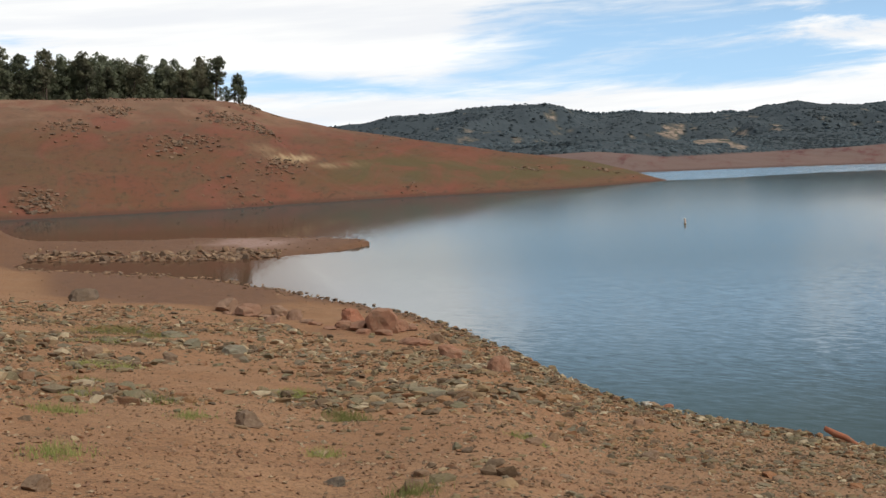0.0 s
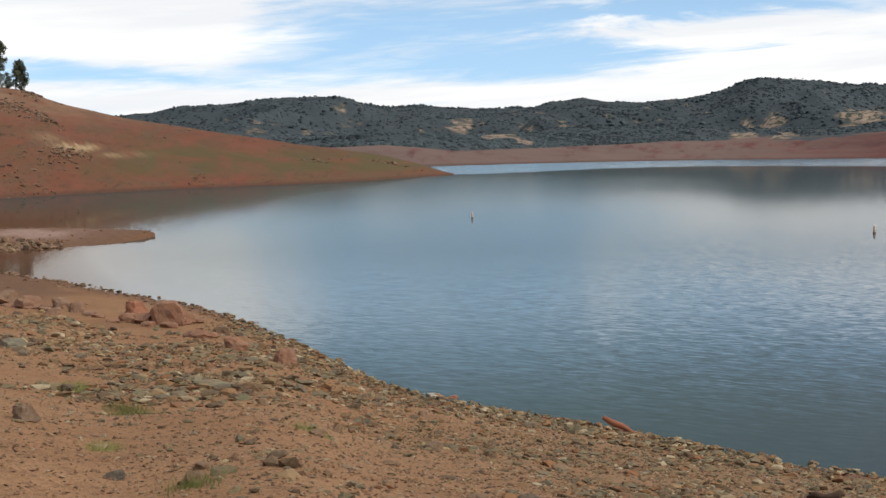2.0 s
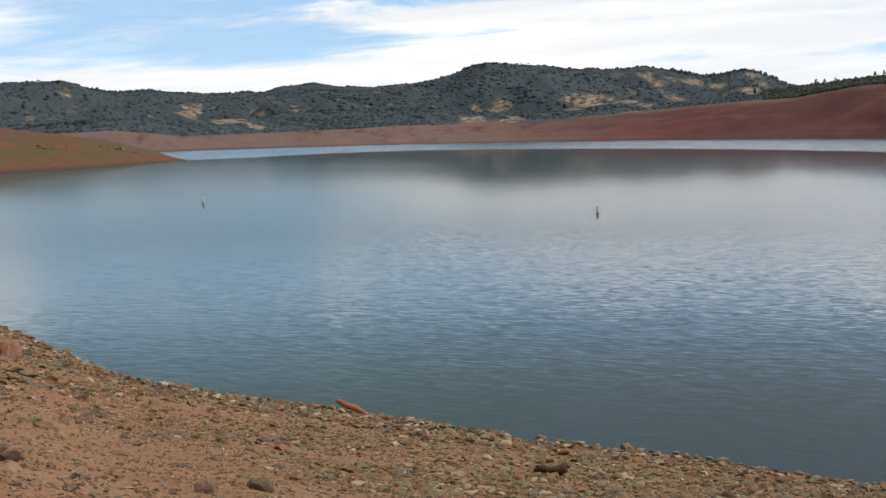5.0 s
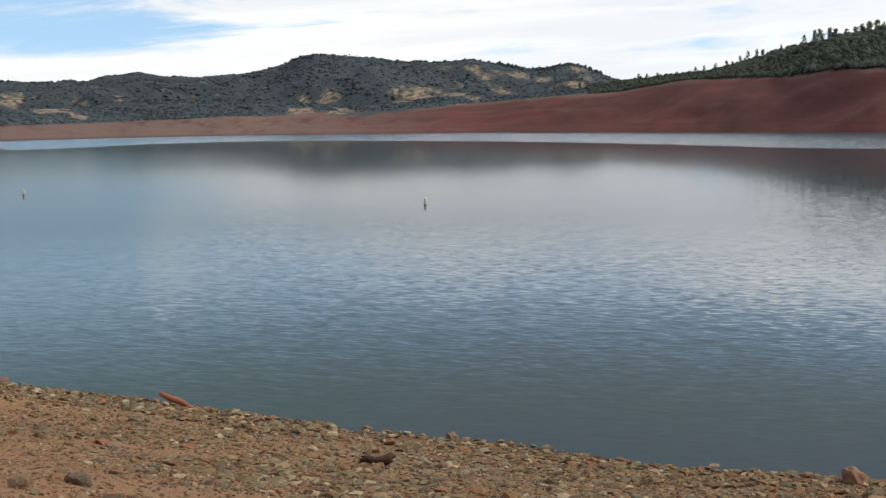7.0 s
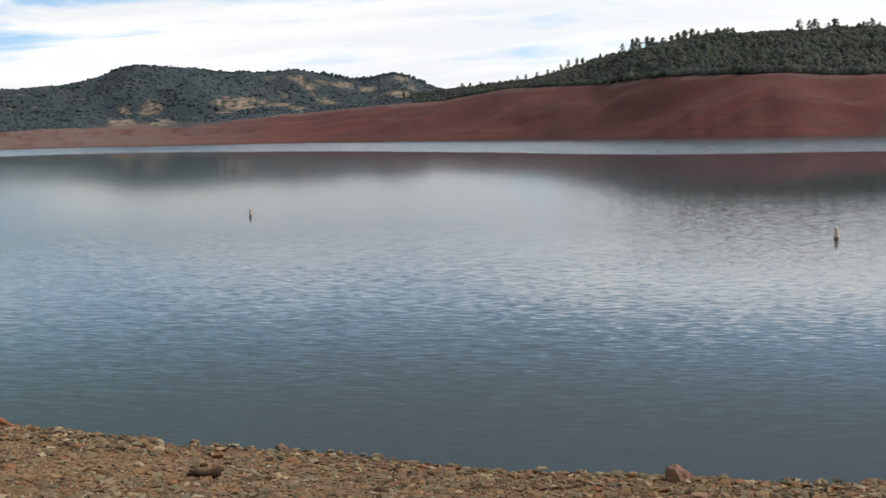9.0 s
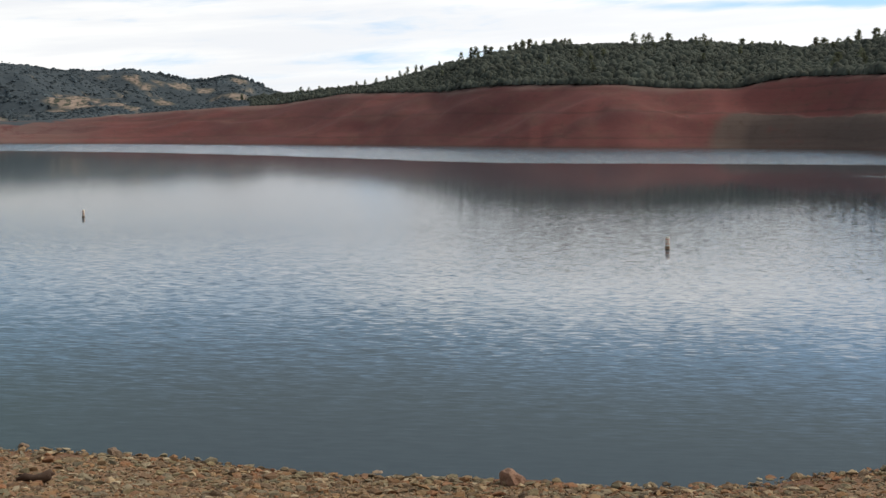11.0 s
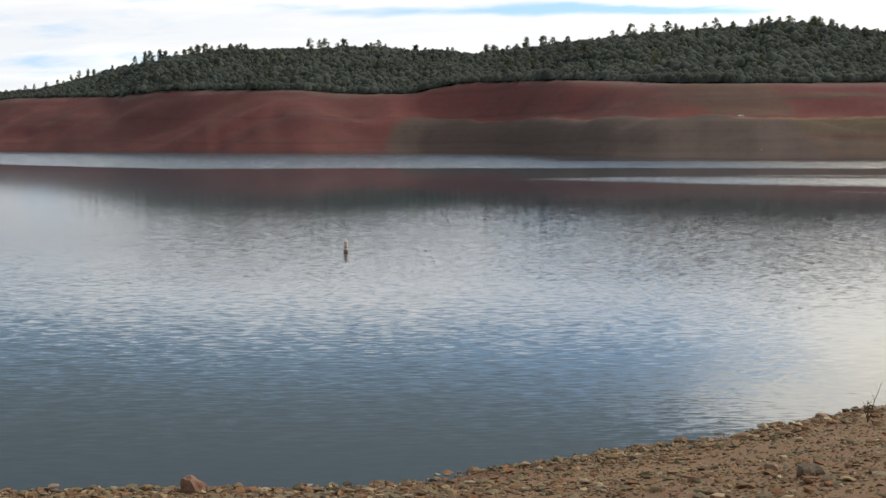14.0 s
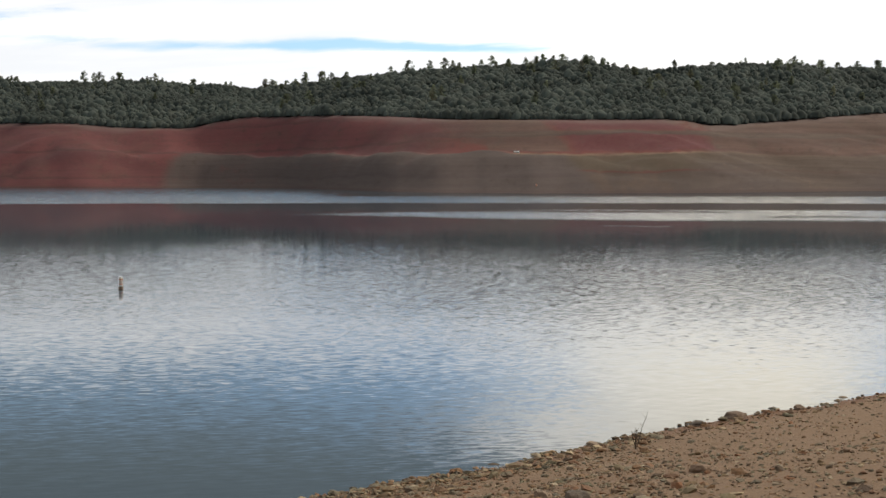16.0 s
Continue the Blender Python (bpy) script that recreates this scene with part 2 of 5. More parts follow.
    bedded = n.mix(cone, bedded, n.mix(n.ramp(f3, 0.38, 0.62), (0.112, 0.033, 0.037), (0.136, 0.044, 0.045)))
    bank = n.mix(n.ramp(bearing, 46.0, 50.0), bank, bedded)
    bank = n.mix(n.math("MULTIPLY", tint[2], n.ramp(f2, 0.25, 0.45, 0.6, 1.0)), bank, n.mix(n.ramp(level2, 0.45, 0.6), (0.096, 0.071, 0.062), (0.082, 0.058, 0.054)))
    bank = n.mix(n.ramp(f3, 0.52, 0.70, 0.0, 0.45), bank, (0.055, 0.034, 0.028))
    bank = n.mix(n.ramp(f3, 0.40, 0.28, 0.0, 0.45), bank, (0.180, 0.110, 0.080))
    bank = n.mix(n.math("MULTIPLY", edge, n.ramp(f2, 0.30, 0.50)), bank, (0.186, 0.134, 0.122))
    # wooded ground: scrub, with openings of dry grass and bare rock
    o2 = n.noise(pos, 0.05, 5.0, 0.7)
    wood = n.mix(n.ramp(o2, 0.35, 0.65), (0.048, 0.058, 0.046), (0.066, 0.076, 0.060))
    wood = n.mix(n.math("MULTIPLY", clear, n.ramp(n.noise(pos, 0.10, 6.0, 0.7, 0.5), 0.43, 0.52)), wood, n.mix(n.ramp(o2, 0.5, 0.66), (0.27, 0.21, 0.175), (0.36, 0.285, 0.24)))
    # the blue grey of the mountain scrub paints in distance haze
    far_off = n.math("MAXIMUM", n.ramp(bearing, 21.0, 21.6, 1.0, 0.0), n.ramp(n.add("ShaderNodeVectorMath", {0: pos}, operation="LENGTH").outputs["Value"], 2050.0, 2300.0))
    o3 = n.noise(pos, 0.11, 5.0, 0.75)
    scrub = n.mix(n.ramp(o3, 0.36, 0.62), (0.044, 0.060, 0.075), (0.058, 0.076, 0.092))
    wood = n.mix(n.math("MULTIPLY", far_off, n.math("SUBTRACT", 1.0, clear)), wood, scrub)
    shore = n.ramp(z, 0.25, 1.1, 0.65, 0.0)
    red = n.mix(shore, red, (0.085, 0.042, 0.030))
    bank = n.mix(n.ramp(z, 0.6, 2.2, 0.6, 0.0), bank, (0.070, 0.040, 0.034))
    colour = n.mix(zone[0], dirt, red)
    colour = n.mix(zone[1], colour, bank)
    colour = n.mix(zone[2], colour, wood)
    height = n.math("ADD", n.math("ADD", n.math("MULTIPLY", fine, 0.35), n.math("MULTIPLY", speck, 0.15)), n.math("ADD", n.math("MULTIPLY", clod, 0.6), n.math("MULTIPLY", mid, 0.8)))
    height = n.math("ADD", height, n.math("MULTIPLY", n.math("ADD", zone[0], zone[1]), n.math("MULTIPLY", h3, 3.0)))
    rough = n.ramp(wet, 0.0, 1.0, 0.92, 0.62)
    finish(n, colour, rough, height, 0.6, 0.10, 0.25)
    return m


def water_material():
    m, n, pos = material("lake_water")
    xyz = n.add("ShaderNodeSeparateXYZ", {0: pos}).outputs
    dist = n.add("ShaderNodeVectorMath", {0: pos}, operation="LENGTH").outputs["Value"]
    bearing = n.math("MULTIPLY", n.math("ARCTAN2", xyz[0], xyz[1]), 57.2958)
    fall = n.math("DIVIDE", 458.0, dist)
    gust = n.noise(pos, 0.011, 4.0, 0.55, 0.6)
    # fresh breeze by the near shore, a calm belt, then lanes of wind along the far shore
    wobble = n.math("MULTIPLY_ADD", n.math("SUBTRACT", gust, 0.5), 70.0, dist)
    near = n.math("MULTIPLY", n.ramp(wobble, 105.0, n.ramp(bearing, 18.0, 40.0, 235.0, 250.0), 1.0, 0.0), n.ramp(bearing, -15.0, -6.0))
    breeze = n.math("MULTIPLY", n.math("MULTIPLY", near, n.ramp(gust, 0.34, 0.66, 0.65, 1.1)), n.math("ADD", n.ramp(bearing, -6.0, 32.0, 0.55, 1.0), n.ramp(bearing, 38.0, 50.0, 0.0, 0.3)))
    breeze = n.math("MULTIPLY", breeze, n.ramp(dist, 40.0, 110.0, 0.6, 1.0))
    streaky = n.noise(n.vec(n.math("MULTIPLY", bearing, 0.10), n.math("MULTIPLY", dist, 0.016)), 1.0, 4.0, 0.6)
    thin = n.noise(n.vec(n.math("MULTIPLY", bearing, 0.07), n.math("MULTIPLY", dist, 0.028), 3.0), 1.0, 3.0, 0.6)
    wander = n.math("MULTIPLY", n.math("SUBTRACT", streaky, 0.5), 60.0)
    start = n.math("ADD", n.math("ADD", n.ramp(bearing, 0.0, 9.5, 665.0, 975.0), n.ramp(bearing, 9.5, 32.0, 0.0, -475.0)), wander)
    outer = n.math("MULTIPLY", n.ramp(n.math("SUBTRACT", dist, start), -12.0, 18.0), n.math("MAXIMUM", n.ramp(bearing, 42.0, 46.0, 1.0, 0.0), n.ramp(n.math("ADD", dist, wander), 640.0, 740.0, 1.0, 0.0)))
    outer = n.math("MULTIPLY", outer, n.math("MAXIMUM", n.ramp(bearing, 24.0, 34.0, 1.0, 0.0), n.ramp(thin, 0.27, 0.36)))
    half = n.ramp(bearing, 40.0, 54.0, 6.0, 48.0)
    inner = n.ramp(n.math("SUBTRACT", n.math("ABSOLUTE", n.math("SUBTRACT", n.math("MULTIPLY_ADD", wander, 0.5, dist), 348.0)), half), -16.0, 18.0, 1.0, 0.0)
    inner = n.math("MULTIPLY", n.math("MULTIPLY", inner, n.ramp(bearing, 39.0, 49.0)), n.ramp(thin, 0.34, 0.50, 0.45, 1.0))
    lane = n.math("MAXIMUM", n.math("MULTIPLY", outer, n.ramp(bearing, 20.0, 40.0, 1.0, 1.45)), inner)
    # breaths of air roughen the calm belt in columns
    drift = n.ramp(n.noise(n.vec(n.math("MULTIPLY", bearing, 0.45), n.math("MULTIPLY", dist, 0.002), 7.0), 1.0, 4.0, 0.65), 0.36, 0.64, 0.6, 1.5)
    calm = n.math("MULTIPLY", n.math("MULTIPLY", WATER_CALM, drift), n.ramp(bearing, 22.0, 30.0, 1.0, 0.7))
    wind = n.math("MAXIMUM", n.math("MAXIMUM", breeze, calm), n.math("MULTIPLY", lane, WATER_LANE))
    # wave crests lie across the wind, which blows from the far shore
    along = n.math("SUBTRACT", n.math("MULTIPLY", xyz[0], 0.80), n.math("MULTIPLY", xyz[1], 0.60))
    across = n.math("ADD", n.math("MULTIPLY", xyz[0], 0.60), n.math("MULTIPLY", xyz[1], 0.80))
    # a thin ruffled streak
    ruffle = n.math("MULTIPLY", n.ramp(n.math("ABSOLUTE", n.math("MULTIPLY_ADD", bearing, 2.2, n.math("SUBTRACT", dist, 381.0))), 1.2, 3.0, 1.0, 0.0), n.ramp(n.math("ABSOLUTE", n.math("SUBTRACT", bearing, 54.9)), 0.9, 1.7, 1.0, 0.0))
    wind = n.math("MAXIMUM", wind, n.math("MULTIPLY", ruffle, n.ramp(streaky, 0.35, 0.5, 0.6, 2.0)))
    small = n.add("ShaderNodeTexNoise", {"Vector": n.vec(n.math("MULTIPLY", along, 1.4), n.math("MULTIPLY", across, 5.6)), "Scale": 1.0, "Detail": 3.0, "Roughness": 0.62, "Distortion": 0.0}).outputs[1]
    s = n.add("ShaderNodeSeparateXYZ", {0: small}).outputs
    k = n.math("MULTIPLY", wind, WATER_SLOPE)
    # groups of waves, longer the farther out, tilt the surface to and from the shore
    group = n.noise(n.vec(n.math("MULTIPLY", bearing, 6.4), n.math("MULTIPLY", fall, 88.0), 5.0), 1.0, 3.0, 0.72)
    # seen this flat, the sides of the waves that face the shore cover the others
    lean = n.math("ADD", n.ramp(dist, 70.0, 150.0, -0.006, -0.011), n.ramp(dist, n.ramp(bearing, 28.0, 36.0, 170.0, 215.0), 400.0, 0.0, 0.011 - WATER_LEAN))
    lean = n.math("MULTIPLY", lean, n.math("MULTIPLY", n.math("ADD", n.ramp(bearing, 22.0, 33.0, 1.0, 0.55), n.ramp(bearing, 33.0, 40.0, 0.0, 0.35)), n.ramp(bearing, -2.0, 10.0, 0.5, 1.0)))
    swell = n.math("MULTIPLY_ADD", n.math("SUBTRACT", group, 0.5), n.math("MULTIPLY", n.ramp(dist, 45.0, 130.0, 0.3, 1.0), n.math("MULTIPLY_ADD", breeze, WATER_GROUP * 0.5, n.ramp(dist, 150.0, 420.0, WATER_GROUP, WATER_GROUP * 0.5))), lean)
    swell = n.math("MULTIPLY_ADD", lane, -0.022, swell)
    tilt_x = n.math("MULTIPLY", n.math("DIVIDE", xyz[0], dist), swell)
    tilt_y = n.math("MULTIPLY", n.math("DIVIDE", xyz[1], dist), swell)
    normal = n.vec(n.math("MULTIPLY_ADD", n.math("SUBTRACT", s[0], 0.5), k, tilt_x), n.math("MULTIPLY_ADD", n.math("SUBTRACT", s[1], 0.5), k, tilt_y), 1.0)
    normal = n.add("ShaderNodeVectorMath", {0: normal}, operation="NORMALIZE").outputs[0]
    depth = n.noise(pos, 0.05, 3.0)
    # ripples too fine to tell apart blur what the water mirrors, most of all off the headland
    fine = n.math("ADD", n.ramp(bearing, 0.0, 14.0, 0.105, 0.070), n.ramp(bearing, 27.0, 40.0, 0.0, -0.030))
    fine = n.math("MULTIPLY", n.math("MULTIPLY", fine, n.ramp(bearing, -14.0, 1.0, 0.32, 1.0)), n.ramp(dist, 60.0, 150.0, n.ramp(bearing, 0.0, 10.0, 1.0, 0.5), 1.0))
    gloss = n.math("ADD", n.math("MULTIPLY", fine, n.ramp(dist, 330.0, 800.0, 1.0, 0.6)), n.math("MULTIPLY", lane, 0.07))
    colour = n.mix(depth, (0.038, 0.053, 0.069), (0.045, 0.062, 0.080))
    colour = n.mix(n.ramp(bearing, 22.0, 2.0), colour, (0.036, 0.072, 0.080))
    # brown for silt behind the spit, and for the red bank mirrored there
    silt_and_mirror = n.math("MULTIPLY", n.ramp(bearing, -8.5, -14.5), n.ramp(n.math("MULTIPLY_ADD", n.math("SUBTRACT", gust, 0.5), 60.0, dist), 190.0, 330.0, 1.0, 0.0))
    colour = n.mix(silt_and_mirror, colour, (0.105, 0.058, 0.038))
    bsdf = n.add("ShaderNodeBsdfPrincipled", {"Base Color": colour, "Roughness": gloss, "IOR": 1.333, "Normal": normal})
    # part of every stretch of ripples is seen steeply enough to show the body of the water
    body = n.add("ShaderNodeBsdfDiffuse", {"Color": colour})
    share = n.math("MULTIPLY", n.ramp(dist, 60.0, 140.0, 0.08, n.math("ADD", n.ramp(bearing, 28.0, 18.0, 0.28, 0.36), n.ramp(bearing, 12.0, 1.0, 0.0, 0.06))), n.math("SUBTRACT", 1.0, lane, clamp=True))
    share = n.math("MAXIMUM", share, n.math("MULTIPLY", silt_and_mirror, 0.55))
    mixed = n.add("ShaderNodeMixShader", {0: share, 1: bsdf.outputs[0], 2: body.outputs[0]})
    n.add("ShaderNodeOutputMaterial", {"Surface": mixed.outputs[0]})
    return m


def stone_material(name, palette, island=True, scale=1.0, dust=1.0):
    """Rock in the given colours; each piece takes one of them."""
    m, n, pos = material(name)
    if island:
        pick = n.add("ShaderNodeNewGeometry").outputs["Random Per Island"]
    else:
        pick = n.add("ShaderNodeObjectInfo").outputs["Random"]
    ramp = n.add("ShaderNodeValToRGB", {0: pick})
    cr = ramp.color_ramp
    cr.interpolation = "CONSTANT"
    for k, c in enumerate(palette):
        e = cr.elements[k] if k < 2 else cr.elements.new(k / len(palette))
        e.position, e.color = k / len(palette), rgb(c)
    coarse = n.noise(pos, 2.2 * scale, 5.0, 0.65, 0.4)
    fine = n.noise(pos, 17.0 * scale, 5.0, 0.7)
    colour = n.mix(n.ramp(coarse, 0.35, 0.70, 0.0, 0.55 * dust), ramp.outputs[0], (0.19, 0.13, 0.09))
    colour = n.mix(n.ramp(fine, 0.45, 0.75, 0.0, 0.5 * dust), colour, (0.33, 0.25, 0.175))
    colour = n.mix(n.ramp(fine, 0.48, 0.25, 0.0, 0.4), colour, (0.10, 0.07, 0.05))
    finish(n, colour, 0.86, n.math("ADD", fine, n.math("MULTIPLY", coarse, 2.0)), 0.7, 0.03 / scale, 0.3)
    return m


def leaf_material(name, dark, light, dry, grain=1.0, facing=0.45, stands=0.016):
    """Leaves: grain is how far single leaves differ, facing how far each face takes the light on its own, stands the grain of darker and lighter stands."""
    m, n, pos = material(name)
    pick = n.add("ShaderNodeNewGeometry").outputs["Random Per Island"]
    who = n.add("ShaderNodeObjectInfo").outputs["Random"]
    patch = n.noise(pos, 0.05, 3.0, 0.6)
    clump = n.ramp(n.noise(pos, 0.16, 3.0, 0.6), 0.34, 0.66)
    colour = n.mix(n.math("ADD", n.math("MULTIPLY", pick, grain), n.math("MULTIPLY", clump, 1.0 - grain)), rgb(dark), rgb(light))
    colour = n.mix(n.math("MULTIPLY", n.ramp(who, 0.84, 0.97), 0.6), colour, rgb(dry))
    colour = n.mix(n.ramp(patch, 0.50, 0.72, 0.0, 0.3), colour, rgb(dry))
    # crown-sized mottling in the colour stands in for lit and shaded sides
    tone = n.math("MULTIPLY", n.ramp(n.noise(n.add("ShaderNodeVectorMath", {0: pos, 1: (1.0, 1.0, 0.45)}, operation="MULTIPLY").outputs[0], 0.15, 2.0, 0.5), 0.36, 0.64, 0.70, 1.28), n.ramp(n.noise(pos, stands, 3.0, 0.6), 0.36, 0.64, 0.80 if stands > 0.01 else 0.58, 1.18))
    colour = n.mix(1.0, colour, n.vec(tone, tone, tone), "MULTIPLY")
    values = {"Base Color": colour, "Roughness": 0.85, "Specular IOR Level": 0.1}
    if facing < 1.0:
        # small leaves scatter the light: their faces count for less than the lie of the crown
        face = n.add("ShaderNodeNewGeometry").outputs["Normal"]
        lie = n.add("ShaderNodeVectorMath", {0: n.add("ShaderNodeVectorMath", {0: face, 1: (facing, facing, facing)}, operation="MULTIPLY").outputs[0], 1: (0.0, 0.0, 1.1 - facing)}).outputs[0]
        values["Normal"] = n.add("ShaderNodeVectorMath", {0: lie}, operation="NORMALIZE").outputs[0]
    bsdf = n.add("ShaderNodeBsdfPrincipled", values)
    if facing < 1.0:
        # thin leaves let light through
        thin = n.add("ShaderNodeBsdfTranslucent", {"Color": n.mix(1.0, colour, (1.25, 1.35, 1.0), "MULTIPLY")})
        bsdf = n.add("ShaderNodeMixShader", {0: 0.42, 1: bsdf.outputs[0], 2: thin.outputs[0]})
    n.add("ShaderNodeOutputMaterial", {"Surface": bsdf.outputs[0]})
    return m


def bark_material():
    m, n, pos = material("bark")
    v = n.noise(n.vec(n.math("MULTIPLY", n.add("ShaderNodeSeparateXYZ", {0: pos}).outputs[0], 6.0), 0.0, n.add("ShaderNodeSeparateXYZ", {0: pos}).outputs[2]), 1.5, 5.0, 0.6)
    finish(n, n.mix(v, (0.06, 0.045, 0.035), (0.15, 0.12, 0.10)), 0.9, v, 0.5, 0.05)
    return m


def painted_material(name, colour, rough=0.45):
    m, n, pos = material(name)
    stain = n.noise(pos, 5.0, 5.0, 0.65)
    finish(n, n.mix(n.ramp(stain, 0.45, 0.75, 0.0, 0.5), rgb(colour), (0.24, 0.20, 0.16, 1)), rough, stain, 0.1, 0.01, 0.4)
    return m


MAT_GROUND, MAT_WATER = ground_material(), water_material()
EARTHY = [(r, g * 0.96, b * 0.82) for r, g, b in [(0.27, 0.150, 0.082), (0.22, 0.150, 0.092), (0.28, 0.135, 0.076), (0.19, 0.165, 0.112), (0.36, 0.255, 0.160), (0.17, 0.100, 0.062),
          (0.25, 0.180, 0.112), (0.085, 0.062, 0.044), (0.46, 0.37, 0.27), (0.155, 0.150, 0.110), (0.29, 0.170, 0.095), (0.22, 0.112, 0.068), (0.13, 0.090, 0.064), (0.20, 0.185, 0.150), (0.26, 0.235, 0.185),
          (0.48, 0.42, 0.34), (0.11, 0.078, 0.058), (0.145, 0.140, 0.118), (0.175, 0.170, 0.125), (0.24, 0.205, 0.135)]]
CLODS = [(0.28, 0.150, 0.080), (0.14, 0.080, 0.050), (0.34, 0.205, 0.115), (0.095, 0.060, 0.040), (0.24, 0.170, 0.108), (0.42, 0.31, 0.20), (0.20, 0.110, 0.062), (0.18, 0.145, 0.100), (0.15, 0.105, 0.075), (0.46, 0.37, 0.265), (0.34, 0.25, 0.165)]
MAT_CLOD = stone_material("dirt_clods", CLODS)
MAT_CRUMB = stone_material("soil_crumb", [(0.33, 0.185, 0.105), (0.25, 0.135, 0.078), (0.36, 0.22, 0.13), (0.17, 0.095, 0.060), (0.30, 0.160, 0.092), (0.44, 0.33, 0.22), (0.22, 0.140, 0.092), (0.28, 0.135, 0.085)])
MAT_GRAVEL = stone_material("gravel", EARTHY)
MAT_STONE = stone_material("loose_stone", EARTHY, island=False)
MAT_REDROCK = stone_material("red_rock", [(0.36, 0.15, 0.095), (0.33, 0.165, 0.11), (0.30, 0.15, 0.10)], island=False, scale=0.6)
MAT_DARKROCK = stone_material("dark_rock", [(0.10, 0.082, 0.066), (0.13, 0.10, 0.078), (0.09, 0.076, 0.064)], island=False)
MAT_PALEROCK = stone_material("pale_rock", [(0.33, 0.22, 0.145), (0.30, 0.19, 0.13), (0.35, 0.26, 0.185)], island=False)
MAT_PINKROCK = stone_material("pinkish_rock", [(0.30, 0.165, 0.115), (0.27, 0.155, 0.11), (0.31, 0.19, 0.135)], island=False)
MAT_WHITEROCK = stone_material("white_quartz", [(0.66, 0.63, 0.58), (0.60, 0.57, 0.52)], island=False)
MAT_GREENROCK = stone_material("grey_green_rock", [(0.21, 0.21, 0.15), (0.22, 0.215, 0.17), (0.25, 0.235, 0.16)], island=False)
MAT_BROWNROCK = stone_material("brown_rock", [(0.23, 0.15, 0.10), (0.20, 0.14, 0.10), (0.27, 0.18, 0.12)], island=False)
MAT_OUTCROP = stone_material("outcrop", [(0.125, 0.084, 0.062), (0.18, 0.100, 0.066), (0.145, 0.104, 0.078), (0.22, 0.115, 0.072), (0.25, 0.160, 0.11)], scale=0.25)
MAT_SPITROCK = stone_material("spit_rock", [(0.26, 0.16, 0.10), (0.21, 0.14, 0.095), (0.33, 0.22, 0.14), (0.16, 0.105, 0.075)], scale=0.5)
MAT_PINE = leaf_material("pine_needles", (0.145, 0.162, 0.124), (0.205, 0.222, 0.168), (0.20, 0.175, 0.132), 0.3, 0.25)
MAT_OAK = leaf_material("oak_leaves", (0.120, 0.134, 0.094), (0.170, 0.184, 0.130), (0.17, 0.148, 0.104), 0.3, 0.25)
MAT_WOODS = leaf_material("woods_leaves", (0.051, 0.062, 0.053), (0.068, 0.078, 0.067), (0.076, 0.073, 0.061), 0.2, 1.0)
# haze over the far mountains is mixed into this leaf colour
MAT_HAZY_SCRUB = leaf_material("hazy_scrub_leaves", (0.056, 0.076, 0.092), (0.074, 0.096, 0.113), (0.076, 0.091, 0.099), 0.3, 1.0, 0.008)
MAT_GRASS = leaf_material("grass_blades", (0.22, 0.25, 0.09), (0.36, 0.37, 0.15), (0.38, 0.32, 0.17))
MAT_BARK = bark_material()
MAT_HULL = painted_material("white_hull", (0.8, 0.79, 0.77), 0.4)
MAT_WHITE = painted_material("white_plastic", (0.80, 0.78, 0.74))
MAT_ORANGE = painted_material("orange_plastic", (0.62, 0.20, 0.05))
MAT_STAIN = painted_material("stained_plastic", (0.26, 0.15, 0.09), 0.7)
MAT_BLACK = painted_material("dark_plastic", (0.05, 0.045, 0.04))
MAT_LOG = stone_material("driftwood", [(0.44, 0.13, 0.065), (0.40, 0.13, 0.07)], island=False, scale=1.5)
MAT_TWIG = painted_material("dry_twig", (0.09, 0.065, 0.05), 0.9)
MAT_ROOT = stone_material("dark_root", [(0.045, 0.026, 0.020), (0.055, 0.032, 0.024)], island=False, scale=2.0, dust=0.25)
MAT_PALEWOOD = painted_material("bleached_wood", (0.42, 0.36, 0.29), 0.85)

# ---------------------------------------------------------------- shape of the land
# Bearings are degrees clockwise from +y, ranges in metres, water level is z = 0, the eye stands 8 m above it.
EYE_Z = 8.0


def lattice(ix, iy, seed):
    n = (ix * 374761393 + iy * 668265263 + seed * 974634777) & 0xFFFFFFFF
    n = ((n ^ (n >> 13)) * 1274126177) & 0xFFFFFFFF
    return ((n ^ (n >> 16)) & 0xFFFF) / 32767.5 - 1.0


def noise2(x, y, seed=0):
    x, y = np.asarray(x, float), np.asarray(y, float)
    ix, iy = np.floor(x).astype(np.int64), np.floor(y).astype(np.int64)
    fx, fy = x - ix, y - iy
    fx, fy = fx * fx * (3 - 2 * fx), fy * fy * (3 - 2 * fy)
    a, b = lattice(ix, iy, seed), lattice(ix + 1, iy, seed)
    c, d = lattice(ix, iy + 1, seed), lattice(ix + 1, iy + 1, seed)
    return (a + (b - a) * fx) * (1 - fy) + (c + (d - c) * fx) * fy


def fbm(x, y, octaves=4, seed=0, gain=0.5):
    total, amp = 0.0, 1.0
    for k in range(octaves):
        total = total + amp * noise2(x * 2 ** k, y * 2 ** k, seed + 17 * k)
        amp *= gain
    return total


def smooth(u):
    u = np.clip(u, 0, 1)
    return u * u * (3 - 2 * u)


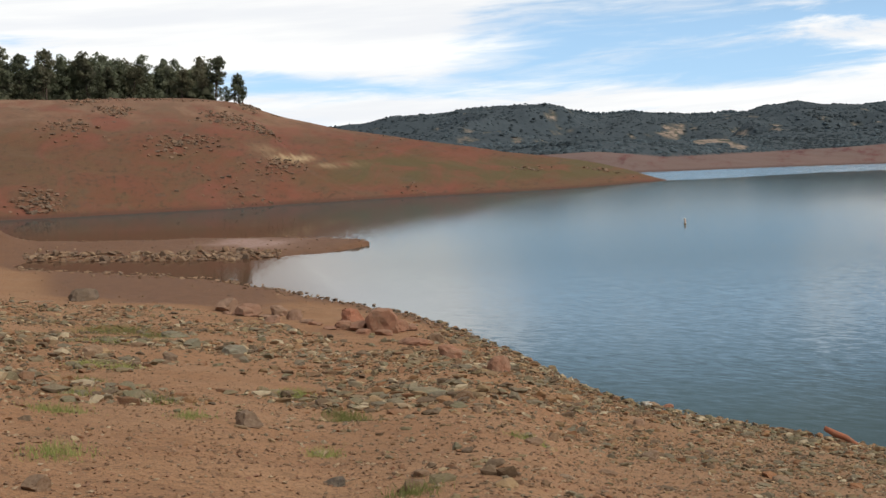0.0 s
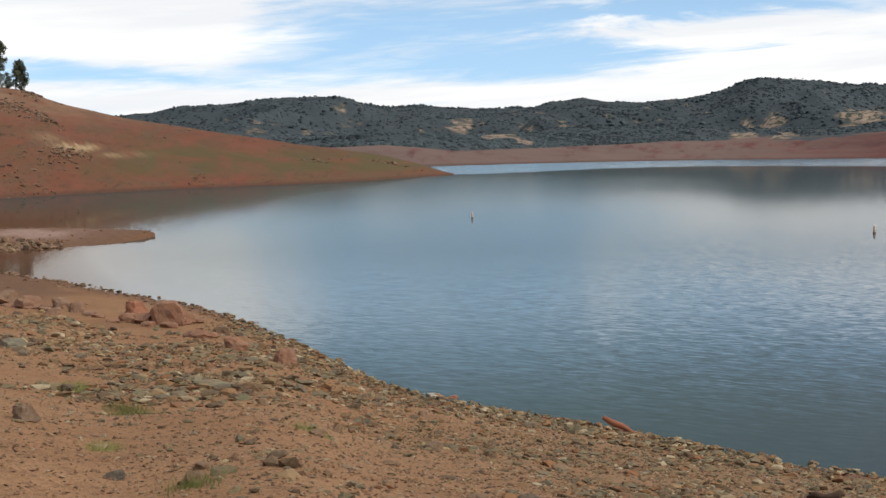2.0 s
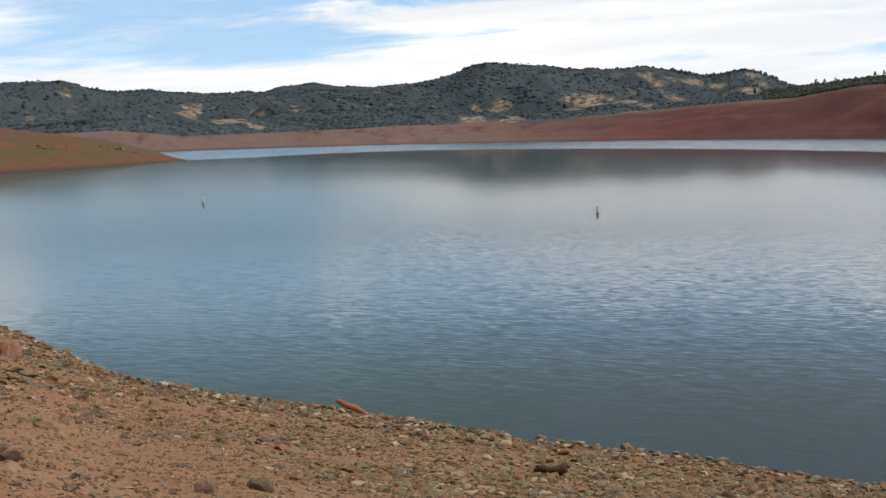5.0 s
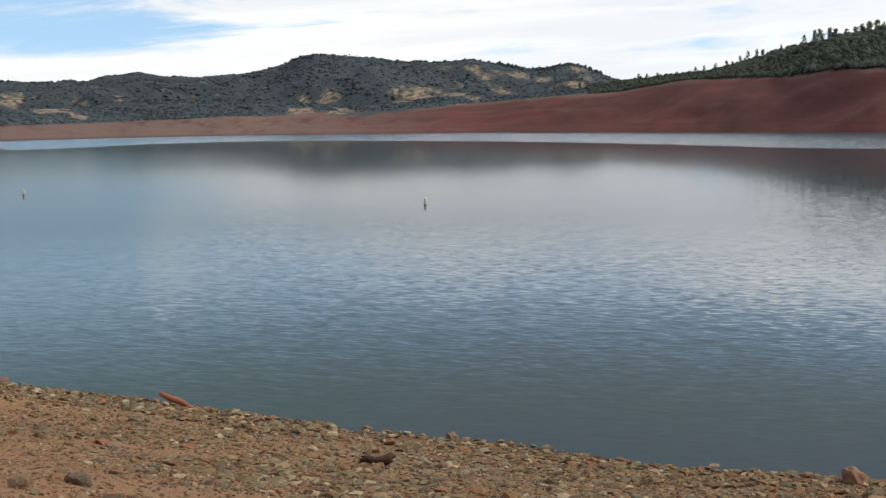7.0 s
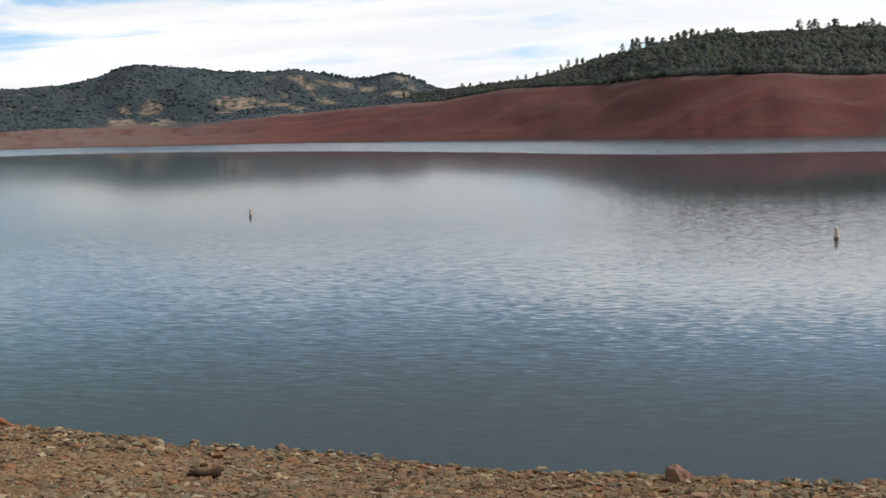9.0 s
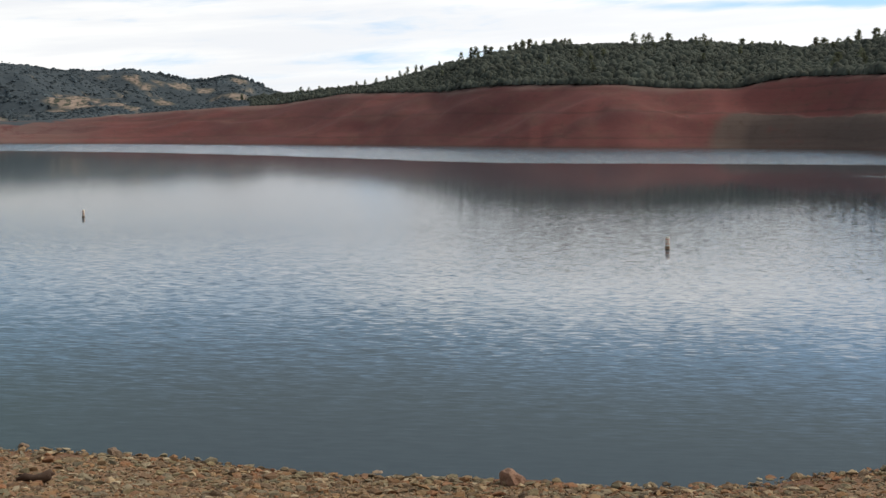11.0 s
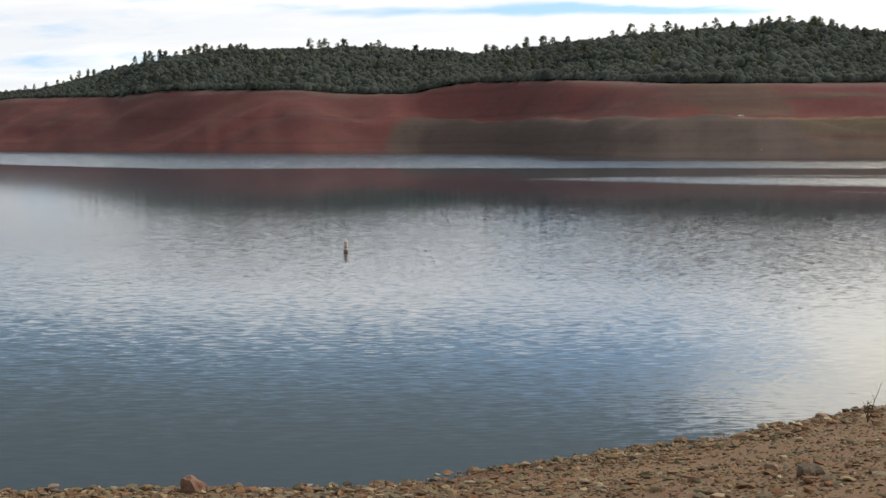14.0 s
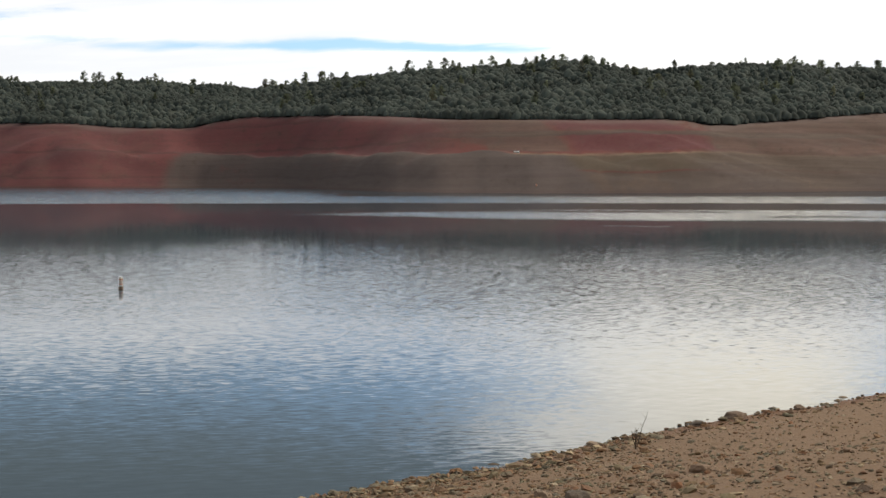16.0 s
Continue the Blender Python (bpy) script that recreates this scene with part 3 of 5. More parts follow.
def curve(pairs, soft=0.25):
    """A smooth line through the given bearings and values."""
    keys = np.array([p[0] for p in pairs], float)
    vals = np.array([p[1] for p in pairs], float)
    fine = np.arange(keys[0], keys[-1] + 0.05, 0.1)
    k = np.arange(-40, 41) * 0.1
    weight = np.exp(-0.5 * (k / soft) ** 2)
    line = np.convolve(np.pad(np.interp(fine, keys, vals), 40, mode="edge"), weight / weight.sum(), mode="valid")
    return lambda a: np.interp(a, fine, line)


def tan_d(e):
    return np.tan(np.radians(e))


near_shore = curve([(-60, 1500), (-40, 700), (-30, 300), (-26, 190), (-23, 142), (-20, 133), (-17, 124), (-14.8, 114), (-12.5, 100),
                    (-9.5, 88), (-7, 77), (-5, 66), (-3, 57), (-1, 53), (2, 50), (5, 47), (8, 44.5), (12, 42), (16, 40.4), (20, 38.4),
                    (25, 36.7), (30, 35.8), (35, 35.8), (40, 37.2), (45, 39.4), (50, 43.2), (55, 48.5), (60, 55), (65, 62), (72, 80),
                    (80, 130), (90, 320), (110, 1500)], 0.8)
left_shore = curve([(-60, 300), (-23.4, 301), (-20, 318), (-15.5, 340), (-12.5, 375), (-9.4, 420), (-6.3, 452), (-3.2, 500), (-1.2, 572), (0.5, 677)], 0.8)
left_range = curve([(-60, 560), (-23, 590), (-16, 600), (-12, 610), (-6, 640), (-2, 668), (0.5, 680)], 0.8)
left_crest = curve([(-60, 3.2), (-30, 2.6), (-23.2, 2.5), (-21.3, 2.52), (-19.4, 2.57), (-17.4, 2.58), (-16, 2.52), (-14.8, 2.35), (-13.4, 1.86),
                    (-11.4, 1.43), (-9.3, 1.10), (-7.3, 0.75), (-5.2, 0.43), (-3.2, 0.18), (-2, 0.01), (-0.8, -0.30), (0.4, -0.68)])
far_shore = curve([(-60, 900), (-6, 1080), (0.5, 1190), (3, 1430), (7, 1720), (12, 1950), (18, 1950), (22, 1800), (27, 1600), (31, 1380), (34, 1280),
                   (40, 1330), (42, 1230), (44, 1010), (47, 850), (50, 815), (56, 815), (60, 900), (64, 1010), (80, 1200), (140, 1400)], 1.6)
bank_range = curve([(-60, 1200), (-6, 1400), (0.5, 1500), (5, 2000), (10, 2350), (15, 2400), (20, 2150), (25, 1950), (30, 1600), (34, 1480),
                    (40, 1450), (44, 1220), (50, 1080), (56, 1080), (60, 1150), (64, 1250), (140, 1700)], 1.6)
bank_top = curve([(-60, 0.5), (-3.7, 0.34), (-2.1, 0.42), (-0.5, 0.25), (0.5, 0.12), (1.9, 0.18), (5.9, 0.32), (8.4, 0.43), (10, 0.42), (11.3, 0.54),
                  (13.1, 0.51), (15.4, 0.67), (17.8, 0.89), (20.2, 1.08), (22.3, 1.18), (23.5, 1.40), (24.7, 1.60), (28.3, 1.65), (29.4, 1.83),
                  (30.8, 1.91), (34.7, 1.92), (36.2, 1.79), (38.7, 1.77), (39.5, 1.98), (40.7, 2.19), (44.2, 2.25), (46.3, 2.20), (48, 2.10),
                  (52, 2.08), (56.3, 2.08), (57.4, 1.85), (58.3, 1.88), (61.2, 2.10), (63, 2.25), (70, 2.3), (140, 2.0)])
hill_top = curve([(-60, 0.0), (18, 0.95), (21, 1.25), (22.5, 1.40), (24.3, 1.52), (25.3, 1.75), (26.7, 2.10), (28.3, 2.55), (30.5, 2.85),
                  (32, 3.05), (34, 3.10), (37, 3.15), (39.2, 2.90), (41, 2.80), (42.5, 3.10), (44.2, 3.33), (46.3, 3.52), (48.4, 3.66), (51.2, 3.75),
                  (53.2, 3.72), (55.6, 3.38), (57.3, 3.52), (59.2, 3.68), (61.2, 3.6), (64, 3.5), (72, 3.4), (140, 3.0)])
ridge_top = curve([(-60, 1.2), (-14, 1.2), (-11.4, 1.36), (-8.9, 1.68), (-7.3, 1.80), (-5.6, 1.94), (-3.6, 1.96), (-2, 1.77), (-0.7, 1.78), (0.6, 1.66),
                   (2.9, 1.63), (3.9, 1.66), (5.1, 1.92), (6.1, 1.66), (7.6, 1.63), (9.3, 1.93), (10.1, 2.12), (10.9, 2.53), (11.5, 2.61), (12.5, 2.45),
                   (14.2, 2.21), (15.2, 2.31), (15.8, 2.19), (16.8, 2.37), (17.8, 2.25), (19.2, 1.95), (20.4, 2.23), (21, 2.11), (22.1, 1.58),
                   (23.5, 1.1), (26, 0.5), (32, 0.2), (140, 0.2)])
spit_in = curve([(-30, 165), (-24, 158), (-21.5, 152), (-17.6, 146), (-14.4, 146), (-12.3, 150), (-11.1, 157), (-10.3, 164)])
spit_out = curve([(-30, 210), (-24, 196), (-17.8, 190), (-15.1, 191), (-12.3, 184), (-11.1, 174), (-10.3, 166)])


def land(x, y):
    """Height of the ground, and how far it belongs to the red hill, the far bank and the woods, and how wet it lies."""
    x, y = np.asarray(x, float), np.asarray(y, float)
    r = np.hypot(x, y) + 1e-6
    a = np.degrees(np.arctan2(x, y))
    # near slope
    rs = near_shore(a) * (1 + 0.018 * fbm(x / 4.5, y / 4.5, 3, 3))
    u = r / rs
    power = 1.2 + 0.75 * smooth((-4 - a) / 10)
    slope = 0.05 + 0.09 * smooth((a + 12) / 20)
    near = np.where(u < 1, 6.4 * np.clip(1 - u, 0, 1) ** power, -slope * (r - rs))
    dry = smooth((0.97 - u) / 0.2)
    near = near + np.where(u < 1, dry, 0) * (0.18 * fbm(x / 9, y / 9, 3, 5) + 0.035 * fbm(x / 1.7, y / 1.7, 3, 6))
    behind = np.maximum(smooth((np.abs(a - 20) - 70) / 60), 0)
    near = np.maximum(near + behind * 0.05 * r, -14)
    # low mud spit, with the mound at its root
    mid, half = 0.5 * (spit_in(a) + spit_out(a)), 0.5 * (spit_out(a) - spit_in(a))
    spit = np.where(a < -10.3, 0.75 * (1 - ((r - mid) / np.maximum(half, 0.5)) ** 2), -5)
    spit = np.clip(spit, -6, 0.42 + 0.16 * fbm(x / 9, y / 9, 3, 9)) + np.where(spit > 0, 0.10, 0) * fbm(x / 3, y / 3, 3, 11)
    heap = np.exp(-0.5 * (((a + 26.2) / 2.0) ** 2 + ((r - 178) / 18) ** 2))
    mound = np.where(heap > 0.01, 6.5 * heap * (1 + 0.1 * fbm(x / 6, y / 6, 3, 12)) - 0.4, -14)
    low = np.maximum(spit, mound)
    # red headland
    rl = left_shore(a) * (1 + 0.012 * fbm(x / 40, y / 40, 3, 21))
    rc = left_range(a)
    zc = EYE_Z + rc * tan_d(left_crest(a))
    v = (r - rl) / np.maximum(rc - rl, 4)
    rise = np.where(v < 1, np.sin(np.clip(v, 0, 1) * math.pi / 2) ** 0.92, 1.0)
    gully = 1.0 - np.abs(fbm(x / 75, y / 130, 4, 23))
    hump = np.sin(np.clip(v, 0, 1) * math.pi)
    left = zc * rise + hump * (2.6 * (gully - 0.6) + 0.5 * fbm(x / 14, y / 14, 3, 25) + 0.55 * np.maximum(fbm(x / 4.5, y / 7, 3, 27), 0) * smooth(fbm(x / 30, y / 45, 3, 28) + 0.4 - 0.6 * smooth((a + 11) / 4))) * np.clip(zc / 12, 0.15, 1)
    # a spur comes down to the water, with a hollow on its far side
    fold = a - np.interp(v, [0, 0.05, 0.13, 0.3, 0.5], [-9.6, -10.6, -12.2, -13.3, -14.2])
    left = left + np.sin(np.clip(v / 0.62, 0, 1) * math.pi) * np.where(fold < 0, 2.6 * np.exp(np.minimum(fold, 0) / 2.2) * smooth(-fold / 0.35), -1.1 * smooth(fold / 0.25) * np.exp(-np.maximum(fold, 0) / 1.6))
    wooded = smooth((-14.0 - a) / 1.5)
    left = np.where(v >= 1, zc + (r - rc) * (0.035 * wooded - 0.09 * (1 - wooded)), left)
    left = np.where(v < 0, 0.10 * (r - rl), left)
    left = np.where(a < 0.5, left, -14 + 0 * r)
    left = np.clip(left, -14, 60)
    # far bank, wooded hill above it, mountains
    rw = far_shore(a) * (1 + 0.010 * fbm(a * 0.45, r * 0, 4, 31))
    rt = np.maximum(bank_range(a), rw + 60)
    zt = EYE_Z + rt * tan_d(bank_top(a))
    w = (r - rw) / (rt - rw)
    bump = np.sin(np.clip(w, 0, 1) * math.pi)
    folds = 1 - np.abs(fbm(x / 120 + 0.3 * fbm(x / 200, y / 200, 2, 34), y / 190, 4, 33))
    wc = np.clip(w, 0, 1)
    bench = smooth((a - 36.6) / 2.2) * smooth((54 - a) / 2)
    low_z = np.interp(a, [37, 41, 45, 50, 54], [28.5, 27.0, 23.5, 22.5, 21.0]) / zt
    rise_f = wc ** 0.95 * (1 - bench) + bench * (low_z * smooth(wc / 0.44) ** 0.85 + 0.03 * wc + (0.97 - low_z) * smooth((wc - 0.48) / 0.52))
    far = np.where(w < 0, 0.3 * (r - rw), zt * rise_f + bump * (0.22 * zt * (1 - 0.7 * bench) * (folds - 0.62) + 1.3 * fbm(x / 26, y / 26, 4, 37)))
    rr = rt + 420 + 6 * np.clip(a - 22, 0, 40)
    zh = np.maximum(EYE_Z + rr * tan_d(hill_top(a) - 0.06 * smooth((a - 36) / 6)), zt)
    q = (r - rt) / (rr - rt)
    hill = zt + (zh - zt) * np.sin(np.clip(q, 0, 1) * math.pi / 2) + np.sin(np.clip(q, 0, 1) * math.pi) * 9 * fbm(x / 160, y / 160, 3, 41)
    hill = np.where(q > 1, zh - 0.10 * (r - rr), hill)
    far = np.where(w >= 1, hill, far)
    rm = 4300 - 500 * smooth((a - 8) / 6)
    zm = EYE_Z + rm * tan_d(ridge_top(a))
    m0 = 2050
    p = (r - m0) / (rm - m0)
    spur = 1 - np.abs(fbm(x / 520, y / 700, 5, 43))
    mount = zm * smooth(p) ** 0.75 + np.sin(np.clip(p, 0, 1) * math.pi) * 95 * (spur - 0.80) * np.clip(zm / 120, 0.2, 1) + 2.2 * fbm(x / 60, y / 60, 3, 45) * (p > 0)
    mount = np.where(p > 1, zm - 0.10 * (r - rm), np.where(p < 0, -14, mount))
    far = np.clip(np.maximum(far, mount), -14, 400)
    z = np.maximum(np.maximum(near, low), np.maximum(left, far))
    is_left = (left >= np.maximum(np.maximum(near, low), far)) * 1.0
    is_far = (far > np.maximum(np.maximum(near, low), left)) * 1.0
    wood = is_left * wooded * smooth((v - 0.985) / 0.03) + is_far * np.maximum(smooth((w - 1.0) / 0.03), (mount >= far) * 1.0)
    wet = (1 - is_left) * (1 - is_far) * np.maximum(smooth((u - 0.93) / 0.06), smooth((-11 - a + 2 * fbm(x / 9, y / 9, 3, 7)) / 4) * smooth((a + 22.6) / 1.4) * smooth((u - 0.70 + 0.08 * fbm(x / 7, y / 7, 3, 8)) / 0.08))
    return z, is_left, is_far, np.clip(wood, 0, 1), np.clip(wet, 0, 1), w


def opening(x, y, z):
    """Clearings of dry grass and pale rock among the mountain woods."""
    r = np.hypot(x, y) + 1e-6
    a = np.degrees(np.arctan2(x, y))
    e = np.degrees(np.arctan2(z - EYE_Z, r))
    m = 0.0
    for ca, ce, wa in ((-3.7, 1.75, 0.15), (-1.7, 1.31, 0.15), (-0.85, 0.96, 0.15), (0.65, 1.06, 0.5), (1.4, 1.17, 0.4), (2.1, 0.7, 0.45), (2.7, 0.47, 0.35), (4.2, 1.05, 0.3), (3.2, 0.95, 0.3),
                       (7.85, 1.2, 0.2), (8.9, 0.76, 0.2), (9.35, 1.55, 0.2), (11.3, 1.46, 0.4), (11.25, 1.09, 0.6), (11.0, 0.6, 0.4), (12.1, 0.63, 0.3), (15.0, 1.29, 0.55),
                       (14.6, 0.79, 0.4), (16.6, 1.0, 0.4), (17.1, 2.05, 0.3), (17.7, 1.85, 0.3), (18.6, 1.8, 0.25), (18.4, 1.33, 0.4), (16.7, 0.75, 0.35), (20.7, 1.95, 0.25),
                       (21.2, 1.7, 0.25), (20.7, 1.45, 0.25), (19.6, 1.7, 0.2)):
        we = 0.03 + 0.22 * wa
        m = np.maximum(m, np.exp(-0.5 * (((a - ca) / wa) ** 2 + ((e - ce) / we) ** 2)))
    n = fbm(x / 38, y / 90, 4, 71, 0.6)
    return smooth((m * 0.72 + 0.75 * n - 0.40) / 0.10) * smooth((m - 0.10) / 0.15) + 0.7 * smooth((n - 0.95) / 0.06) * (r > 2400)


def ground_z(x, y):
    return float(land(np.array([x]), np.array([y]))[0][0])


def place(bearing, distance):
    b = radians(bearing)
    x, y = distance * math.sin(b), distance * math.cos(b)
    return x, y, ground_z(x, y)

# ---------------------------------------------------------------- land and water
def mesh_from(name, verts, faces, mat, flat=True):
    me = bpy.data.meshes.new(name)
    verts = np.asarray(verts, np.float32).reshape(-1, 3)
    faces = np.asarray(faces, np.int32)
    k = faces.shape[1]
    me.vertices.add(len(verts))
    me.vertices.foreach_set("co", verts.ravel())
    me.loops.add(faces.size)
    me.loops.foreach_set("vertex_index", faces.ravel())
    me.polygons.add(len(faces))
    me.polygons.foreach_set("loop_start", np.arange(0, faces.size, k, dtype=np.int32))
    me.polygons.foreach_set("use_smooth", np.full(len(faces), not flat))
    me.update(calc_edges=True)
    me.materials.append(mat)
    return me


def build_ground():
    az = np.concatenate([np.arange(-30, 70, 0.2), np.arange(70, 330, 4.0)])
    stops = ((1.5, 10, 12), (10, 130, 135), (130, 290, 44), (290, 700, 85), (700, 2500, 205), (2500, 4400, 120), (4400, 4950, 4))
    rad = np.concatenate([[0.0]] + [np.geomspace(lo, hi, k, endpoint=False) for lo, hi, k in stops] + [[4950.0]])
    A, Rr = np.meshgrid(np.radians(az), rad)
    X, Y = Rr * np.sin(A), Rr * np.cos(A)
    z, left, far, wood, wet, slope_w = land(X.ravel(), Y.ravel())
    n, k = len(az), len(rad)
    i, j = np.meshgrid(np.arange(k - 1), np.arange(n), indexing="ij")
    jn = (j + 1) % n
    faces = np.stack([i * n + j, (i + 1) * n + j, (i + 1) * n + jn, i * n + jn], -1).reshape(-1, 4)
    me = mesh_from("ground", np.stack([X.ravel(), Y.ravel(), z], -1), faces[:, ::-1], MAT_GROUND, flat=False)
    bearing, dist = np.degrees(A).ravel(), Rr.ravel()
    bearing = np.where(bearing > 180, bearing - 360, bearing)
    x, y = X.ravel(), Y.ravel()
    rise = np.degrees(np.arctan2(z - EYE_Z, dist + 1e-6))
    straw_and_sheen = left * np.exp(-0.5 * (((bearing + 13.15) / 0.45) ** 2 + ((rise - 0.42) / 0.055) ** 2)) * 2.2
    straw_and_sheen += left * np.exp(-0.5 * (((bearing + 11.4) / 0.5) ** 2 + ((rise - 0.14) / 0.05) ** 2)) * 0.6
    straw_and_sheen += left * np.exp(-0.5 * (((bearing + 14.0) / 0.5) ** 2 + ((rise - 0.83) / 0.12) ** 2)) * 0.22
    # the spit's pale mud, with the reflection off it added as colour
    straw_and_sheen += (1 - left) * (1 - far) * np.exp(-0.5 * (((bearing + 14.8) / 1.3) ** 2 + ((dist - 168) / 5) ** 2)) * 1.8
    green = left * smooth((bearing + 14) / 4) * smooth((z - 2.0) / 2.5) * smooth((13.5 - z) / 6) + left * 0.35 * smooth(fbm(x / 60, y / 60, 3, 61))
    wob = slope_w + 0.03 * fbm(x / 90, y / 90, 3, 63)
    on_bench = smooth((bearing - 37.5 - 1.0 * np.clip(slope_w / 0.45, 0, 1.3) ** 3) / 0.5) * smooth((52.6 + (20 - z) * 0.06 - bearing) / 0.6)
    grey = far * (on_bench * smooth((0.45 - wob) / 0.03) + smooth((bearing - 56) / 3) * 0.7 * smooth((0.4 - wob) / 0.1) * smooth(0.55 + fbm(x / 120, y / 60, 3, 64)))
    pale = far * on_bench * np.exp(-0.5 * ((wob - 0.47) / 0.012) ** 2) * 0.55
    pale = np.maximum(pale, far * 0.80 * smooth((18 - bearing) / 9))
    pale = np.maximum(pale, far * smooth((slope_w - 0.89 - 0.05 * fbm(x / 70, y / 70, 3, 65)) / 0.08) * 0.55 * (slope_w < 1.05))
    clear = opening(x, y, z)
    for label, chans in (("zone", (left, far, wood, wet)), ("tint", (np.clip(straw_and_sheen * (0.75 + fbm(x / 5, y / 9, 3, 66)), 0, 1), np.clip(green, 0, 1), np.clip(grey, 0, 1), np.clip(clear, 0, 1)))):
        at = me.attributes.new(label, "FLOAT_COLOR", "POINT")
        at.data.foreach_set("color", np.stack(chans, -1).astype(np.float32).ravel())
    at = me.attributes.new("pale_edge", "FLOAT", "POINT")
    at.data.foreach_set("value", np.clip(pale, 0, 1).astype(np.float32))
    return tagged(new("ground", me), "reddish brown gravelly reservoir shore, bare banks and wooded hills", "ground", kind="structure")


def build_water():
    n = 96
    t = np.linspace(0, 2 * math.pi, n, endpoint=False)
    verts = [(0, 0, 0)] + [(4900 * math.cos(s), 4900 * math.sin(s), 0) for s in t]
    faces = [(0, 1 + k, 1 + (k + 1) % n) for k in range(n)]
    me = mesh_from("water", verts, faces, MAT_WATER)
    return tagged(new("water", me), "calm blue grey reservoir water with fine ripples", "water", kind="structure")


ground = build_ground()
water = build_water()

# ---------------------------------------------------------------- trees
def ico(level):
    bm = bmesh.new()
    bmesh.ops.create_icosphere(bm, subdivisions=level, radius=1.0)
    v = np.array([p.co[:] for p in bm.verts])
    f = np.array([[q.index for q in p.verts] for p in bm.faces])
    bm.free()
    return v, f


ICO = {k: ico(k) for k in (1, 2, 3)}
ICO[0] = (np.array([(1, 0, 0), (-1, 0, 0), (0, 1, 0), (0, -1, 0), (0, 0, 1), (0, 0, -1)], float),
          np.array([(4, 0, 2), (4, 2, 1), (4, 1, 3), (4, 3, 0), (5, 2, 0), (5, 1, 2), (5, 3, 1), (5, 0, 3)]))


def dome(sides):
    """A crown open below: two rings and a top."""
    v = [(r * math.cos(2 * math.pi * (k + h) / sides), r * math.sin(2 * math.pi * (k + h) / sides), z) for r, z, h in ((1.0, -0.6, 0), (0.80, 0.42, 0.5)) for k in range(sides)] + [(0, 0, 1)]
    f = []
    for k in range(sides):
        j = (k + 1) % sides
        f += [(k, j, sides + k), (j, sides + j, sides + k), (sides + k, sides + j, 2 * sides)]
    return np.array(v, float), np.array(f)


ICO["dome"], ICO["low_dome"] = dome(5), dome(4)


def part(name, me, parent, label=""):
    ob = new(name, me)
    ob.parent = parent
    if label:
        tagged(ob, label)
    return ob


def tube(points, radii, sides=6):
    """Verts and triangles of a tapered tube along points."""
    verts, faces = [], []
    for p, r in zip(points, radii):
        for k in range(sides):
            t = 2 * math.pi * k / sides
            verts.append((p[0] + r * math.cos(t), p[1] + r * math.sin(t), p[2]))
    for i in range(len(points) - 1):
        for k in range(sides):
            a, b = i * sides + k, i * sides + (k + 1) % sides
            faces += [(a, b, b + sides), (a, b + sides, a + sides)]
    return verts, faces


def join(pieces):
    verts, faces, base = [], [], 0
    for v, f in pieces:
        verts.append(np.asarray(v, float))
        faces.append(np.asarray(f, int) + base)
        base += len(v)
    return np.concatenate(verts), np.concatenate(faces)


def leaves(rng, centres, spread, size, count):
    """Small leaf sprays, as free triangles, round every centre."""
    c = np.repeat(np.asarray(centres, float), count, axis=0)
    s = np.repeat(np.asarray(spread, float).reshape(-1, 3), count, axis=0)
    d = rng.normal(size=c.shape)
    d /= np.linalg.norm(d, axis=1)[:, None]
    p = c + d * s * rng.uniform(0.25, 1.0, (len(c), 1)) ** 0.5
    u, v = rng.normal(size=p.shape), rng.normal(size=p.shape)
    u /= np.linalg.norm(u, axis=1)[:, None]
    v /= np.linalg.norm(v, axis=1)[:, None]
    k = size * rng.uniform(0.6, 1.4, (len(p), 1))
    verts = np.stack([p - u * k * 0.6, p + u * k * 0.6, p + v * k], 1).reshape(-1, 3)
    return verts, np.arange(len(verts)).reshape(-1, 3)


